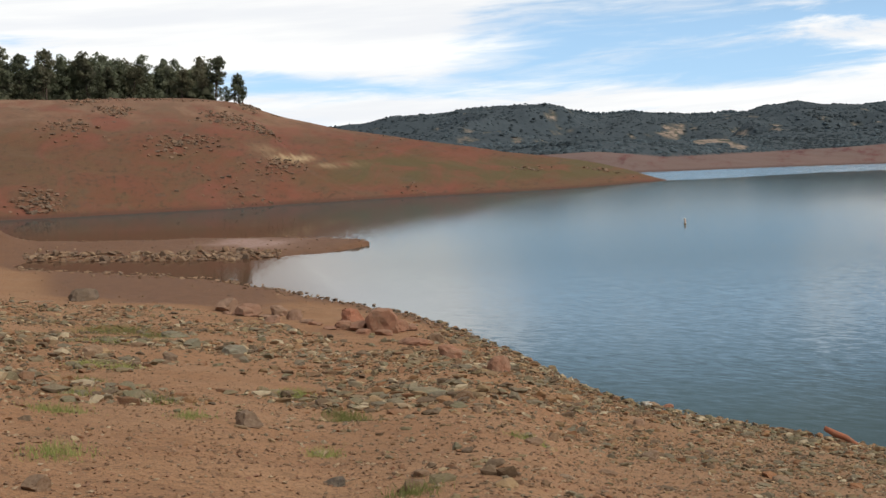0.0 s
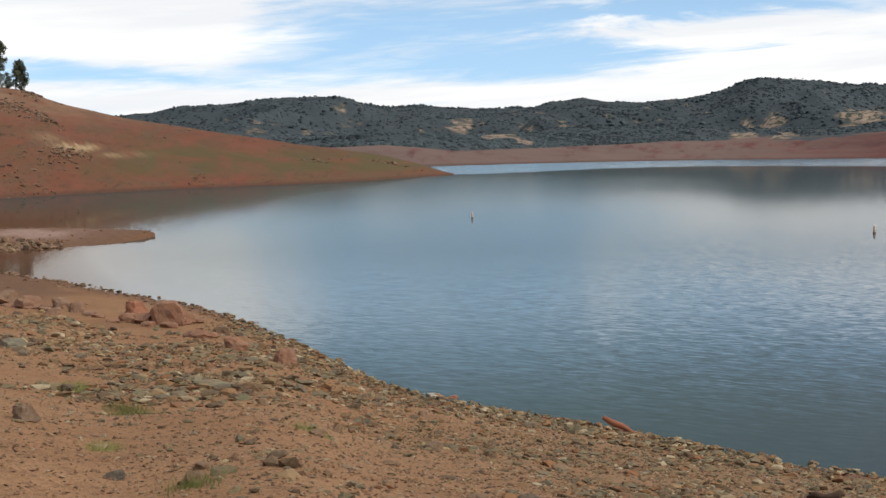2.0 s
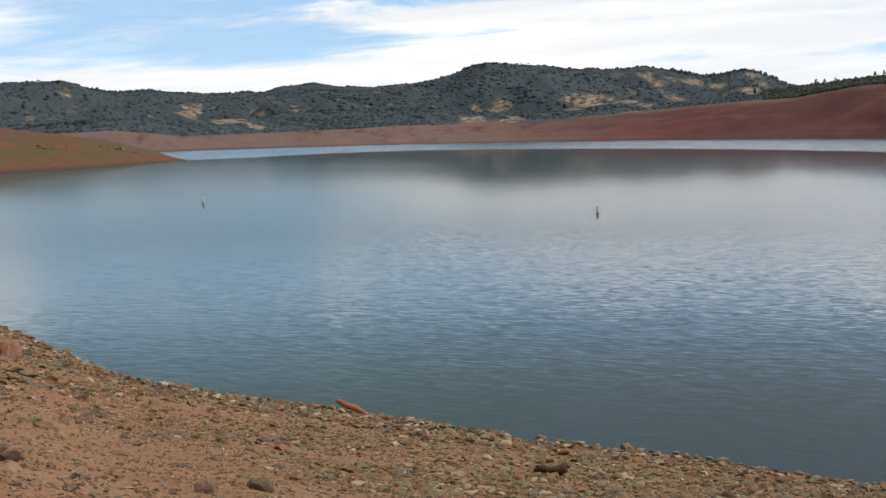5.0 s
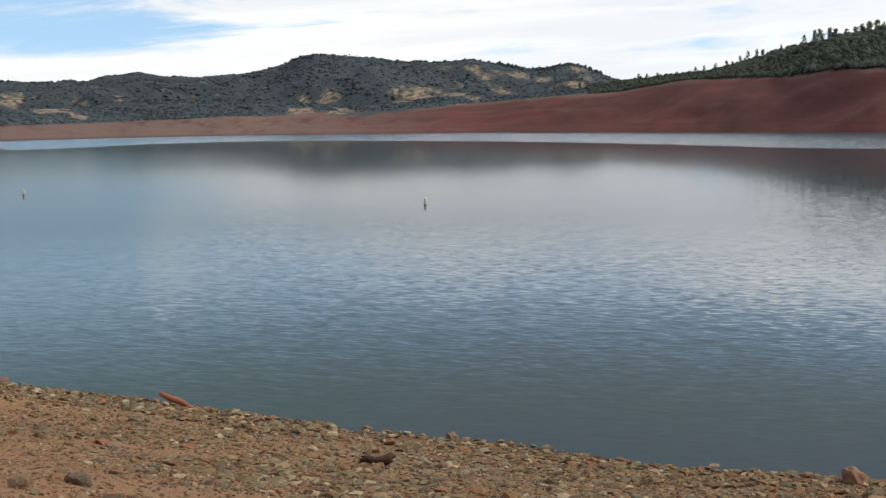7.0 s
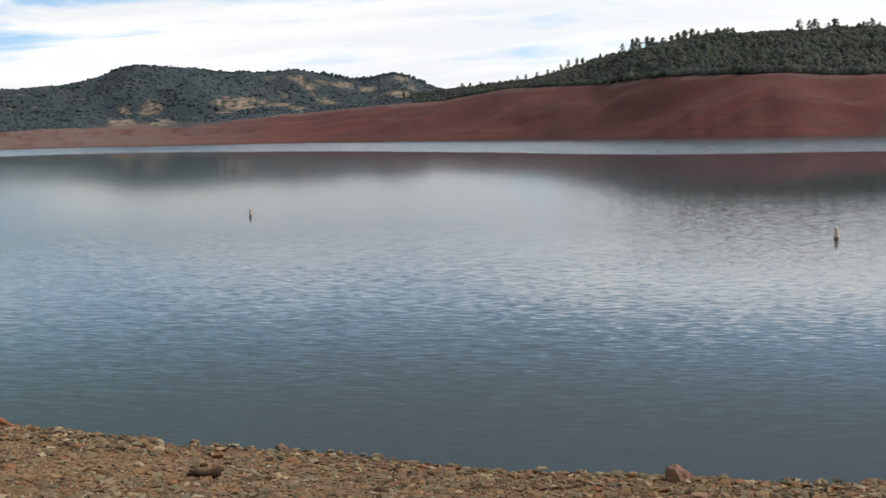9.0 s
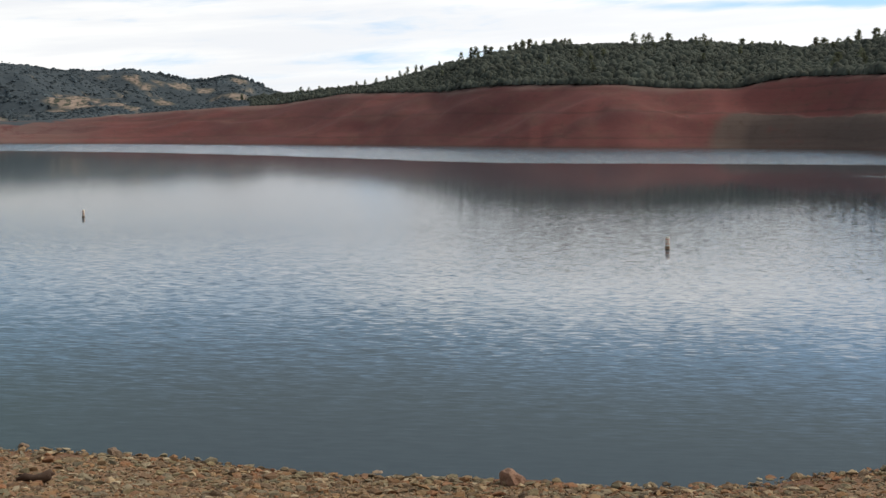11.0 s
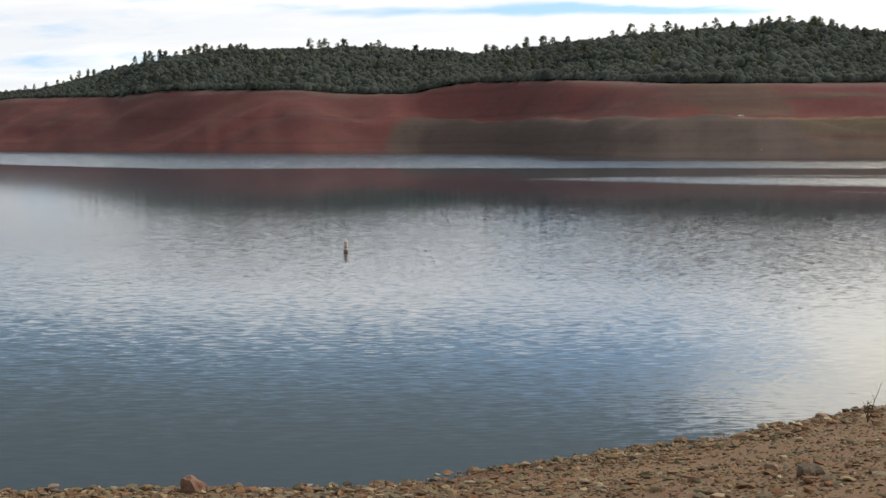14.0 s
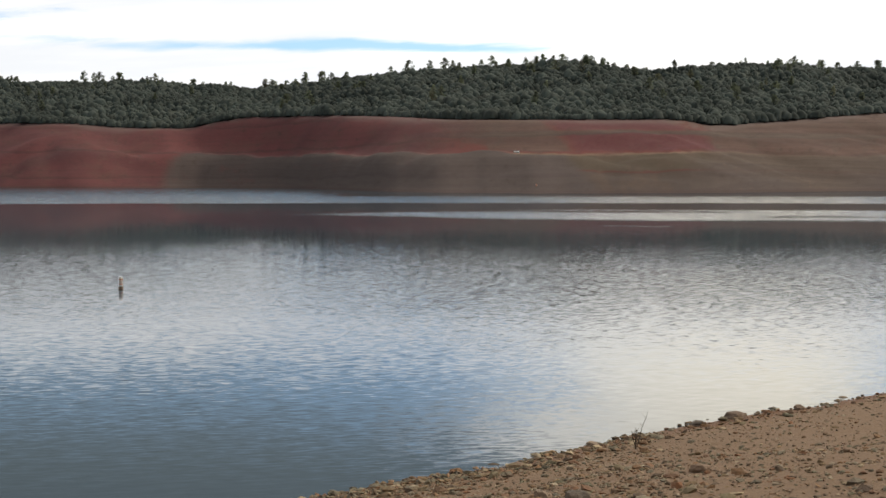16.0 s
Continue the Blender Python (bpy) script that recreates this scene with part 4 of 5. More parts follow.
def tree_meshes(seed, tall):
    """Trunk with limbs, and crown, of a foothill pine (tall) or a round oak; 10 m high."""
    rng = np.random.default_rng(seed)
    lean = rng.normal(0, 0.25, 2)
    top = 9.6 if tall else 7.0
    pts = [(lean[0] * (h / 10) ** 2 * 2, lean[1] * (h / 10) ** 2 * 2, h) for h in np.linspace(-0.6, top, 8)]
    pieces = [tube(pts, np.linspace(0.22 if tall else 0.28, 0.04, 8))]
    centres, spread = [], []
    n = rng.integers(12, 19) if tall else rng.integers(11, 15)
    foot = rng.uniform(1.6, 4.6)
    wide = rng.uniform(1.5, 2.6)
    for k in range(n):
        q = k / (n - 1)
        h = (foot + (9.5 - foot) * q) if tall else (1.5 + 7.0 * q)
        reach = wide * math.sqrt(max(0.03, 1 - (1.9 * q - 0.85) ** 2)) if tall else 2.9 * math.sqrt(max(0.08, 1 - (2 * q - 0.85) ** 2))
        t = k * 2.4 + rng.uniform(-0.5, 0.5)
        reach *= rng.uniform(0.5, 1.15)
        stem = np.array((lean[0] * (h / 10) ** 2 * 2, lean[1] * (h / 10) ** 2 * 2, h))
        end = stem + (reach * math.cos(t), reach * math.sin(t), rng.uniform(0.1, 0.9))
        low = stem - (0, 0, 0.5 * reach)
        low[2] = max(low[2], 1.0)
        pieces.append(tube([low, (low + end) / 2 + (0, 0, 0.1), end], [0.09, 0.05, 0.02], 4))
        centres.append(end)
        w = rng.uniform(0.75, 1.3) if tall else rng.uniform(1.05, 1.6)
        spread.append((w, w, w * rng.uniform(0.6, 0.95)))
        if rng.random() < 0.65:
            centres.append((stem + end) / 2 + (0, 0, 0.35))
            spread.append((w * 0.8, w * 0.8, w * 0.7))
    tv, tf = join(pieces)
    lv, lf = leaves(rng, centres, spread, 0.46 if tall else 0.46, 52)
    kind = "pine" if tall else "oak"
    return (mesh_from(kind + "_trunk", tv, tf, MAT_BARK, flat=False), mesh_from(kind + "_crown", lv, lf, MAT_PINE if tall else MAT_OAK))


PINES = [tree_meshes(100 + k, True) for k in range(9)]
OAKS = [tree_meshes(200 + k, False) for k in range(5)]


def plant(x, y, height, tall, label, group, rng):
    trunk, crown = (PINES if tall else OAKS)[rng.integers(0, 9 if tall else 5)]
    tree = new("pine_tree" if tall else "oak_tree")
    s = height / (10.2 if tall else 9.0)
    tree.matrix_basis = pose(x, y, ground_z(x, y), 0, 0, rng.uniform(0, 360)) @ Matrix.Diagonal((s * rng.uniform(0.85, 1.15), s * rng.uniform(0.85, 1.15), s, 1))
    part("trunk", trunk, tree)
    part("crown", crown, tree)
    return tagged(tree, label, "tree", group)


def left_grove():
    rng = np.random.default_rng(7)
    for k in range(260):
        a = rng.uniform(-29, -16.1)
        d = float(left_range(a)) + 4 + 75 * rng.random() ** 1.3
        x, y = d * math.sin(radians(a)), d * math.cos(radians(a))
        tall = rng.random() < 0.55
        h = (8.0 + 8.0 * rng.random() ** 1.6 if tall else rng.uniform(6.5, 12)) * (1.0 + 0.034 * (-15.4 - a))
        plant(x, y, h, tall, "dark green foothill pine above the bare red bank" if tall else "dense dark green oak above the bare red bank", "grove on the red headland", rng)
    for a, d, h, tall in ((-15.75, 606, 16.5, True), (-15.1, 607, 9.0, False), (-14.95, 606, 11.5, True), (-14.80, 606, 10.5, True), (-16.2, 606, 12, True), (-15.35, 609, 6, False), (-15.9, 612, 8, False), (-15.55, 606, 5.5, False), (-14.92, 612, 6, False)):
        plant(d * math.sin(radians(a)), d * math.cos(radians(a)), h, tall, "open-crowned pine at the edge of the grove" if tall else "low oak at the edge of the grove", "grove on the red headland", rng)


RIDGE_PINES = (20.9, 23.0, 23.3, 23.7, 25.0, 25.3, 25.7, 26.1, 26.6, 26.85, 27.15, 27.35, 28.8, 29.15, 29.3, 29.7, 29.85, 30.2, 30.55, 30.8, 31.0, 31.25, 31.45, 31.75, 32.15, 35.0,
               35.35, 35.55, 36.0, 36.25, 37.2, 37.5, 38.1, 38.8, 39.2, 40.1, 41.4, 41.65, 42.1, 42.5, 42.8, 43.4, 45.9, 46.5, 47.3, 47.9, 48.2, 49.2, 49.6, 50.2, 50.8, 51.15, 51.5,
               52.2, 52.6, 52.9, 53.2, 53.7, 55.9, 57.4, 57.7, 58.5, 59.8, 60.4, 61.2, 61.8, 62.5, 63.2)


def right_ridge():
    rng = np.random.default_rng(11)

    def stand(a, up, height, tall):
        d = float(np.maximum(bank_range(a), far_shore(a) + 60)) + (420 + 6 * max(0, min(40, a - 22))) * up
        plant(d * math.sin(radians(a)), d * math.cos(radians(a)), height, tall, "tall grey green pine standing out of the wooded ridge" if tall else "round oak on the wooded ridge", "trees on the ridge", rng)

    for a in RIDGE_PINES:
        stand(a, rng.uniform(0.97, 1.0), rng.uniform(15, 22) * (1 if a > 28 else 0.75), True)
        if rng.random() < 0.5:
            stand(a + rng.uniform(0.1, 0.25), rng.uniform(0.94, 1.0), rng.uniform(8, 12) * (1 if a > 28 else 0.7), rng.random() < 0.7)
    for k in range(95):
        a = rng.uniform(27, 65) if k % 3 else rng.uniform(42, 65)
        stand(a, rng.uniform(0.1, 0.95), rng.uniform(8, 13), rng.random() < 0.75)


def woods(name, count, rng, span, reach, size, clumps, sprays, spray, mat, label, keep=None, girth=(0.38, 0.55), tallness=0.5, rugged=0.45, core=0.6, level=1, seat=0.45):
    """Far woods: crowns past counting, each a heap of uneven tufts ringed by leaf sprays."""
    a = rng.uniform(*span, count)
    d = reach(a, rng.random(count))
    x, y = d * np.sin(np.radians(a)), d * np.cos(np.radians(a))
    z, _, _, wood, _, _ = land(x, y)
    ok = wood > 0.5
    if keep is not None:
        ok &= keep(x, y, z)
    x, y, z = x[ok], y[ok], z[ok]
    h = rng.uniform(*size, len(x)) * (1 + 0.3 * noise2(x / 40, y / 40, 73)) * rng.choice([0.75, 1.0, 1.0, 1.35], len(x))
    h = h * (1 - 0.35 * smooth((29 - a[ok]) / 4) * (a[ok] > 16) * (d[ok] < 2300))
    cs, ss = [], []
    for k in range(clumps):
        q = k / max(1, clumps - 1)
        off = rng.normal(0, 0.22, (len(x), 2)) * h[:, None] * (1.2 - 0.6 * q)
        cs.append(np.stack([x + off[:, 0], y + off[:, 1], z + h * ((0.24 + 0.44 * q) if clumps > 1 else seat)], -1))
        w = h * rng.uniform(*girth, len(x)) * (1.1 - 0.35 * q)
        ss.append(np.stack([w, w, w * 0.9 if clumps > 1 else h * tallness], -1))
    cs, ss = np.concatenate(cs), np.concatenate(ss)
    lv, lf = leaves(rng, cs, ss, spray, sprays)
    bv, bf = ICO[level]
    tufts = (bv[None] * rng.uniform(rugged, 1.1, (len(cs), len(bv), 1)) * ss[:, None, :] * core + cs[:, None, :]).reshape(-1, 3)
    tf = (bf[None] + (np.arange(len(cs)) * len(bv))[:, None, None]).reshape(-1, 3)
    v, f = join([(lv, lf), (tufts, tf)])
    tagged(new(name, mesh_from(name, v, f, mat, flat=False)), label, "woods", kind="stuff")


def hill_reach(a, q):
    base = np.maximum(bank_range(a), far_shore(a) + 60)
    return base + 2 + (430 + 6 * np.clip(a - 22, 0, 40)) * np.where(q < 0.16, q * 0.2, (q - 0.13) / 0.87)


left_grove()
right_ridge()
woods("hill_woods", 31000, np.random.default_rng(21), (21.2, 67), hill_reach, (4.0, 8.0), 1, 6, 0.85, MAT_WOODS, "dense dark green woodland on the far hill", girth=(0.38, 0.64), tallness=0.50, rugged=0.7, core=0.9, level="dome", seat=0.25)
woods("mountain_woods", 42000, np.random.default_rng(22), (-14, 23), lambda a, q: bank_range(a) + 10 + (4330 - bank_range(a)) * q, (2.6, 5.6), 1, 0, 1.2, MAT_HAZY_SCRUB,
      "dark green scrub and woodland on distant mountains, blued for haze", lambda x, y, z: opening(x, y, z) < 0.28 + 0.45 * noise2(x * 7.3, y * 7.3, 79), (0.55, 0.95), 0.32, 0.85, 0.95, "low_dome", 0.08)
woods("crest_woods", 2600, np.random.default_rng(24), (-13, 23), lambda a, q: (4300 - 500 * smooth((a - 8) / 6)) * (0.985 + 0.017 * q), (4.0, 8.5), 1, 5, 1.0, MAT_HAZY_SCRUB,
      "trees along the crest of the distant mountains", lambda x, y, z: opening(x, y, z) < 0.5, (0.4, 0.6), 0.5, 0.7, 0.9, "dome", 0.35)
woods("grove_undergrowth", 1900, np.random.default_rng(23), (-30, -16.0), lambda a, q: left_range(a) + 3 + 90 * q, (4.5, 9), 2, 34, 0.50, MAT_OAK, "dark undergrowth beneath the headland grove", girth=(0.34, 0.46), rugged=0.6, core=0.42, level="dome")

# ---------------------------------------------------------------- rocks and small things
def rock_shape(rng, level, cuts=9, squash=(0.6, 0.95), tall=(0.32, 0.75), blocky=0.0, depth=(0.48, 0.85)):
    """An angular stone of about unit radius: a ball cut by random planes."""
    v, f = ICO[level]
    v = v.copy()
    if blocky:
        v /= np.abs(v).max(axis=1)[:, None] ** blocky
        v *= 0.85
    for _ in range(cuts):
        n = rng.normal(size=3)
        n /= np.linalg.norm(n)
        cut = rng.uniform(*depth)
        over = np.maximum(v @ n - cut, 0)
        v -= over[:, None] * n * 0.96
    v += rng.normal(0, 0.018, v.shape)
    v *= (1.0, rng.uniform(*squash), rng.uniform(*tall))
    v /= np.abs(v[:, :2]).max()
    return v, f


def scatter(name, x, y, size, mat, label, rng, level, sink=0.25, z=None):
    """Loose stones past counting, as one mesh."""
    shapes = [rock_shape(rng, level, 7 if level else 2, tall=(0.22, 0.62) if level else (0.30, 0.60), squash=(0.45, 0.95), depth=(0.26, 0.75)) for _ in range(14)]
    if level == 0:
        shapes = [(v * rng.uniform(0.55, 1.15, (len(v), 1)) + rng.normal(0, 0.08, v.shape), f) for v, f in shapes]
    if z is None:
        z = land(x, y)[0]
    kind = rng.integers(0, len(shapes), len(x))
    turn, tilt = rng.uniform(0, 2 * math.pi, len(x)), rng.normal(0, 0.25, len(x))
    verts, faces, base = [], [], 0
    for k, (v, f) in enumerate(shapes):
        i = np.where(kind == k)[0]
        if not len(i):
            continue
        c, s, ct, st = np.cos(turn[i]), np.sin(turn[i]), np.cos(tilt[i]), np.sin(tilt[i])
        vx, vy, vz = v[:, 0][None], v[:, 1][None], v[:, 2][None]
        ty, tz = vy * ct[:, None] - vz * st[:, None], vy * st[:, None] + vz * ct[:, None]
        px, py = vx * c[:, None] - ty * s[:, None], vx * s[:, None] + ty * c[:, None]
        p = np.stack([px, py, tz], -1) * (0.5 * size[i])[:, None, None]
        p += np.stack([x[i], y[i], z[i] + size[i] * 0.5 * sink], -1)[:, None, :]
        verts.append(p.reshape(-1, 3))
        faces.append((f[None] + (np.arange(len(i)) * len(v))[:, None, None]).reshape(-1, 3) + base)
        base += len(i) * len(v)
    return tagged(new(name, mesh_from(name, np.concatenate(verts), np.concatenate(faces), mat)), label, "stones", kind="stuff")


def shore_points(rng, count, span, near, bias, patchy, even=False):
    """Points on the near slope, thicker towards the water and in patches."""
    a = rng.uniform(*span, count * 4)
    rs = near_shore(a)
    q = rng.random(count * 4)
    far_r = np.minimum(rs * 1.01, 125)
    r = np.sqrt(near ** 2 + (far_r ** 2 - near ** 2) * q) if even else near * (far_r / near) ** q
    x, y = r * np.sin(np.radians(a)), r * np.cos(np.radians(a))
    u = r / rs
    thick = 0.30 + 0.9 * smooth((u - 0.35) / 0.5) ** bias + patchy * (fbm(x / 5, y / 5, 3, 81) + 0.35 * smooth((-2 - a) / 6) * smooth((u - 0.38) / 0.12))
    thick += 0.45 * smooth((a - 2) / 10) - 0.30 * smooth((a - 40) / 14)
    thick *= 1 - 0.80 * smooth((-7 - a) / 5) * smooth((u - 0.62) / 0.1)
    thick *= 1 if even is False else np.minimum(1, (30 / r) ** 0.5)
    i = np.where(rng.random(count * 4) < thick)[0][:count]
    return x[i], y[i]


def gravel_fields():
    rng = np.random.default_rng(31)
    x, y = shore_points(rng, 32000, (-25, 67), 11, 0.5, 0.4)
    scatter("gravel", x, y, 0.045 + 0.10 * rng.random(len(x)) ** 2.0, MAT_CLOD, "loose brown and grey gravel on the shore", rng, 0, 0.2)
    x, y = shore_points(rng, 11000, (-27, 67), 11, 0.9, 0.8)
    scatter("pebbles", x, y, 0.06 + 0.10 * rng.random(len(x)) ** 1.8, MAT_GRAVEL, "angular brown and tan pebbles on the shore", rng, 1, 0.15)
    x, y = shore_points(rng, 3000, (-27, 67), 14, 1.5, 1.1)
    scatter("cobbles", x, y, (0.11 + 0.24 * rng.random(len(x)) ** 2.8) * np.where(x > 24, 0.7, 1.0), MAT_GRAVEL, "angular brown, grey and reddish cobbles on the shore", rng, 1, 0.12)
    # crumbs of soil and grit on the open dirt
    a = rng.uniform(-25, 12, 17000)
    d = 12.5 * (42 / 12.5) ** rng.random(17000)
    ok = (d < 0.8 * near_shore(a)) & (0.75 + 0.5 * fbm(d * np.sin(np.radians(a)) / 3, d * np.cos(np.radians(a)) / 3, 3, 88) > rng.random(17000))
    a, d = a[ok], d[ok]
    scatter("soil_crumbs", d * np.sin(np.radians(a)), d * np.cos(np.radians(a)), 0.03 + 0.085 * rng.random(len(a)) ** 2.0, MAT_CRUMB, "crumbs of brown soil and grit on the open dirt", rng, 0, 0.2)
    # the cobbled strip above the water
    for name, count, sizes, level in (("shore_cobbles", 15000, (0.08, 0.27, 2.6), 1), ("shore_chips", 52000, (0.05, 0.11, 1.6), 0)):
        a = rng.uniform(-7, 56, count)
        u = 1 - 0.50 * rng.random(count) ** 1.25
        x, y = u * near_shore(a) * np.sin(np.radians(a)), u * near_shore(a) * np.cos(np.radians(a))
        ok = 0.62 + 0.6 * fbm(x / 3.5, y / 3.5, 3, 87) - 0.5 * smooth((0.72 - u) / 0.2) * smooth((9 - a) / 8) - 0.35 * smooth((-1 - a) / 5) - 0.5 * smooth((a - 34) / 10) * smooth((0.93 - u) / 0.1) > rng.random(count)
        x, y = x[ok], y[ok]
        scatter(name, x, y, sizes[0] + sizes[1] * rng.random(len(x)) ** sizes[2], MAT_GRAVEL, "packed angular cobbles above the waterline" if level else "stone chips packed above the waterline", rng, level, 0.15)
    # stones washed along the water's edge
    a = np.where(rng.random(4200) < 0.5, rng.uniform(-9, 67, 4200), rng.uniform(-8, 12, 4200))
    d = near_shore(a) * (1.005 - 0.09 * rng.random(4200) ** 1.5)
    scatter("edge_stones", d * np.sin(np.radians(a)), d * np.cos(np.radians(a)), 0.08 + 0.34 * rng.random(4200) ** 2.8, MAT_GRAVEL, "wet and dry stones along the water's edge", rng, 1, 0.25)
    # rubble field between the dirt and the mud flat
    for name, count, sizes, level in (("rubble", 8500, (0.12, 0.46, 2.8), 1), ("rubble_chips", 26000, (0.07, 0.18, 1.6), 0)):
        a = rng.uniform(-27, -3, count)
        d = rng.uniform(24, 84, count) * (1 - 0.012 * (a + 16))
        x, y = d * np.sin(np.radians(a)), d * np.cos(np.radians(a))
        ok = fbm(x / 6, y / 6, 3, 85) + 0.48 + 0.55 * smooth((-15 - a) / 4) - 0.5 * smooth((34 - d) / 10) - 0.3 * smooth((a + 11) / 4) > 0.9 * rng.random(count)
        ok &= d < 0.72 * near_shore(a) + 22 * smooth((a + 11) / 4) + 30 * smooth((-20.5 - a) / 1.5)
        x, y = x[ok], y[ok]
        scatter(name, x, y, sizes[0] + sizes[1] * rng.random(len(x)) ** sizes[2], MAT_GRAVEL, "broken brown and grey rubble on the slope", rng, level, 0.15)
    # rocks along the inner edge of the spit
    a = rng.uniform(-22.6, -13.6, 760)
    d = spit_in(a) + rng.normal(1.6, 2.6, 760) + 1.2
    scatter("spit_rocks", d * np.sin(np.radians(a)), d * np.cos(np.radians(a)), 0.22 + 0.75 * rng.random(760) ** 2.2, MAT_SPITROCK, "brown rocks edging the mud spit", rng, 2, 0.2)
    a = rng.uniform(-23.5, -10.6, 700)
    d = np.where(rng.random(700) < 0.6, spit_out(a) - 2 + rng.normal(0, 1.5, 700), spit_in(a) + (spit_out(a) - spit_in(a)) * rng.random(700))
    scatter("spit_gravel", d * np.sin(np.radians(a)), d * np.cos(np.radians(a)), 0.12 + 0.3 * rng.random(700) ** 2, MAT_SPITROCK, "small stones strewn over the mud spit", rng, 1, 0.2)
    a = rng.uniform(-23.0, -6.5, 620)
    d = near_shore(a) * rng.normal(0.99, 0.016, 620)
    scatter("mud_edge_stones", d * np.sin(np.radians(a)), d * np.cos(np.radians(a)), 0.12 + 0.4 * rng.random(620) ** 2.4, MAT_SPITROCK, "stones along the muddy water's edge", rng, 1, 0.15)
    # outcrops and rubble on the red headland
    a = rng.uniform(-28, 0, 16000)
    v = rng.random(16000) ** 1.1
    rl, rc = left_shore(a), left_range(a)
    d = rl + (rc - rl) * v * 0.95
    x, y = d * np.sin(np.radians(a)), d * np.cos(np.radians(a))
    ok = (fbm(x / 22, y / 34, 4, 91) + 0.25 * smooth((-10 - a) / 6) - 0.35 * smooth((a + 11) / 4) > 0.46 + 0.6 * rng.random(16000))
    xs, ys = [x[ok]], [y[ok]]
    for ca, q, wa, n in ((-20.4, 0.66, 0.35, 170), (-19.3, 0.50, 0.35, 170), (-15.4, 0.42, 0.6, 110), (-14.2, 0.36, 0.5, 110), (-14.6, 0.72, 0.25, 60), (-22.0, 0.03, 0.5, 110),
                         (-17.0, 0.25, 0.8, 90), (-13.6, 0.16, 0.6, 80), (-21.0, 0.36, 0.7, 70), (-4.6, 0.4, 0.5, 30), (-2.0, 0.5, 0.5, 40)):
        n *= 2
        a = rng.normal(ca, wa * 0.8, n)
        d = left_shore(a) + (left_range(a) - left_shore(a)) * np.clip(q + rng.normal(0, 0.025, n), 0.005, 0.97)
        xs.append(d * np.sin(np.radians(a)))
        ys.append(d * np.cos(np.radians(a)))
    x, y = np.concatenate(xs), np.concatenate(ys)
    crag = np.arange(len(x)) >= len(xs[0])
    scatter("headland_rubble", x, y, np.where(crag, 0.35 + 1.5 * rng.random(len(x)) ** 1.9, 0.3 + 1.3 * rng.random(len(x)) ** 3), MAT_OUTCROP, "dark weathered rubble on the red headland", rng, 1, 0.15)


gravel_fields()

BOULDERS = [rock_shape(np.random.default_rng(300 + k), 3, 9, (0.75, 1.0), (0.65, 0.9), 0.55) for k in range(9)]
BOULDERS[0] = rock_shape(np.random.default_rng(331), 3, 8, (0.8, 0.9), (0.78, 0.82), 0.6, (0.62, 0.9))
for k, (v, f) in enumerate(BOULDERS):
    knobs = [1 + 0.10 * noise.noise(Vector(p) * 2.3 + Vector((k, 0, 0))) + 0.07 * noise.noise(Vector(p) * 6.0) - 0.12 * max(0, 0.12 - abs(noise.noise(Vector(p) * 1.6 + Vector((0, k, 0))))) / 0.12 for p in v]
    BOULDERS[k] = (v * np.array(knobs)[:, None], f)
BOULDER_MESHES = {}


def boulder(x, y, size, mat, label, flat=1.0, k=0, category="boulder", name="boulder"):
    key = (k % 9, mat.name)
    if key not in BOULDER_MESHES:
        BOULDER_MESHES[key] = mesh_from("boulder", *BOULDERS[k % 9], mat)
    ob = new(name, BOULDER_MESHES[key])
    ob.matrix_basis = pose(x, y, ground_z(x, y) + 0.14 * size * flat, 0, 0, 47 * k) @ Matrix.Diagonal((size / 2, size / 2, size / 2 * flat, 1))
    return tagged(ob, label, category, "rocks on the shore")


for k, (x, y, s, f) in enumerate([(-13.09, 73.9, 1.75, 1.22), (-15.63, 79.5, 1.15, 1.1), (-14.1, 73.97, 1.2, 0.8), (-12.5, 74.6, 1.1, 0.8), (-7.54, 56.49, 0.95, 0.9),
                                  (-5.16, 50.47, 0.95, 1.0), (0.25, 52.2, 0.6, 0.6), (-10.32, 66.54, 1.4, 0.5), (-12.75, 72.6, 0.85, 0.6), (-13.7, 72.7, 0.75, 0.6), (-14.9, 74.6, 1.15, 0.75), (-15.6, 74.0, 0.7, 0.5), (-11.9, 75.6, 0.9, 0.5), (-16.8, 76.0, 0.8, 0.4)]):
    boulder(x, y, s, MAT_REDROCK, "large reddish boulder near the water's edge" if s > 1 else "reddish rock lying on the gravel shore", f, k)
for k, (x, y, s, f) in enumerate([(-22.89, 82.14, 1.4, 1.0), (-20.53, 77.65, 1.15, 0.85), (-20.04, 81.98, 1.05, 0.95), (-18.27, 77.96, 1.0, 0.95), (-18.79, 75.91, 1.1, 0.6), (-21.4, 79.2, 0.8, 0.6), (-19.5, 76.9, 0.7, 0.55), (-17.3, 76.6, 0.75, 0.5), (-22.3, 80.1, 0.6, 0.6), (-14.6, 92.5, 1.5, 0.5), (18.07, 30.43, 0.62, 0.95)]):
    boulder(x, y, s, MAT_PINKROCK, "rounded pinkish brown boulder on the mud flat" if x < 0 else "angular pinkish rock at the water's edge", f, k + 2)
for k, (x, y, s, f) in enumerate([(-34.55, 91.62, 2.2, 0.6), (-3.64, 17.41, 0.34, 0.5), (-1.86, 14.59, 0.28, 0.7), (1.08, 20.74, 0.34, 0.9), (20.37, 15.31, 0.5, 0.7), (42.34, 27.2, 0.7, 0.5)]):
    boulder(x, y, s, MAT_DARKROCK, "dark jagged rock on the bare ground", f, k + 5)
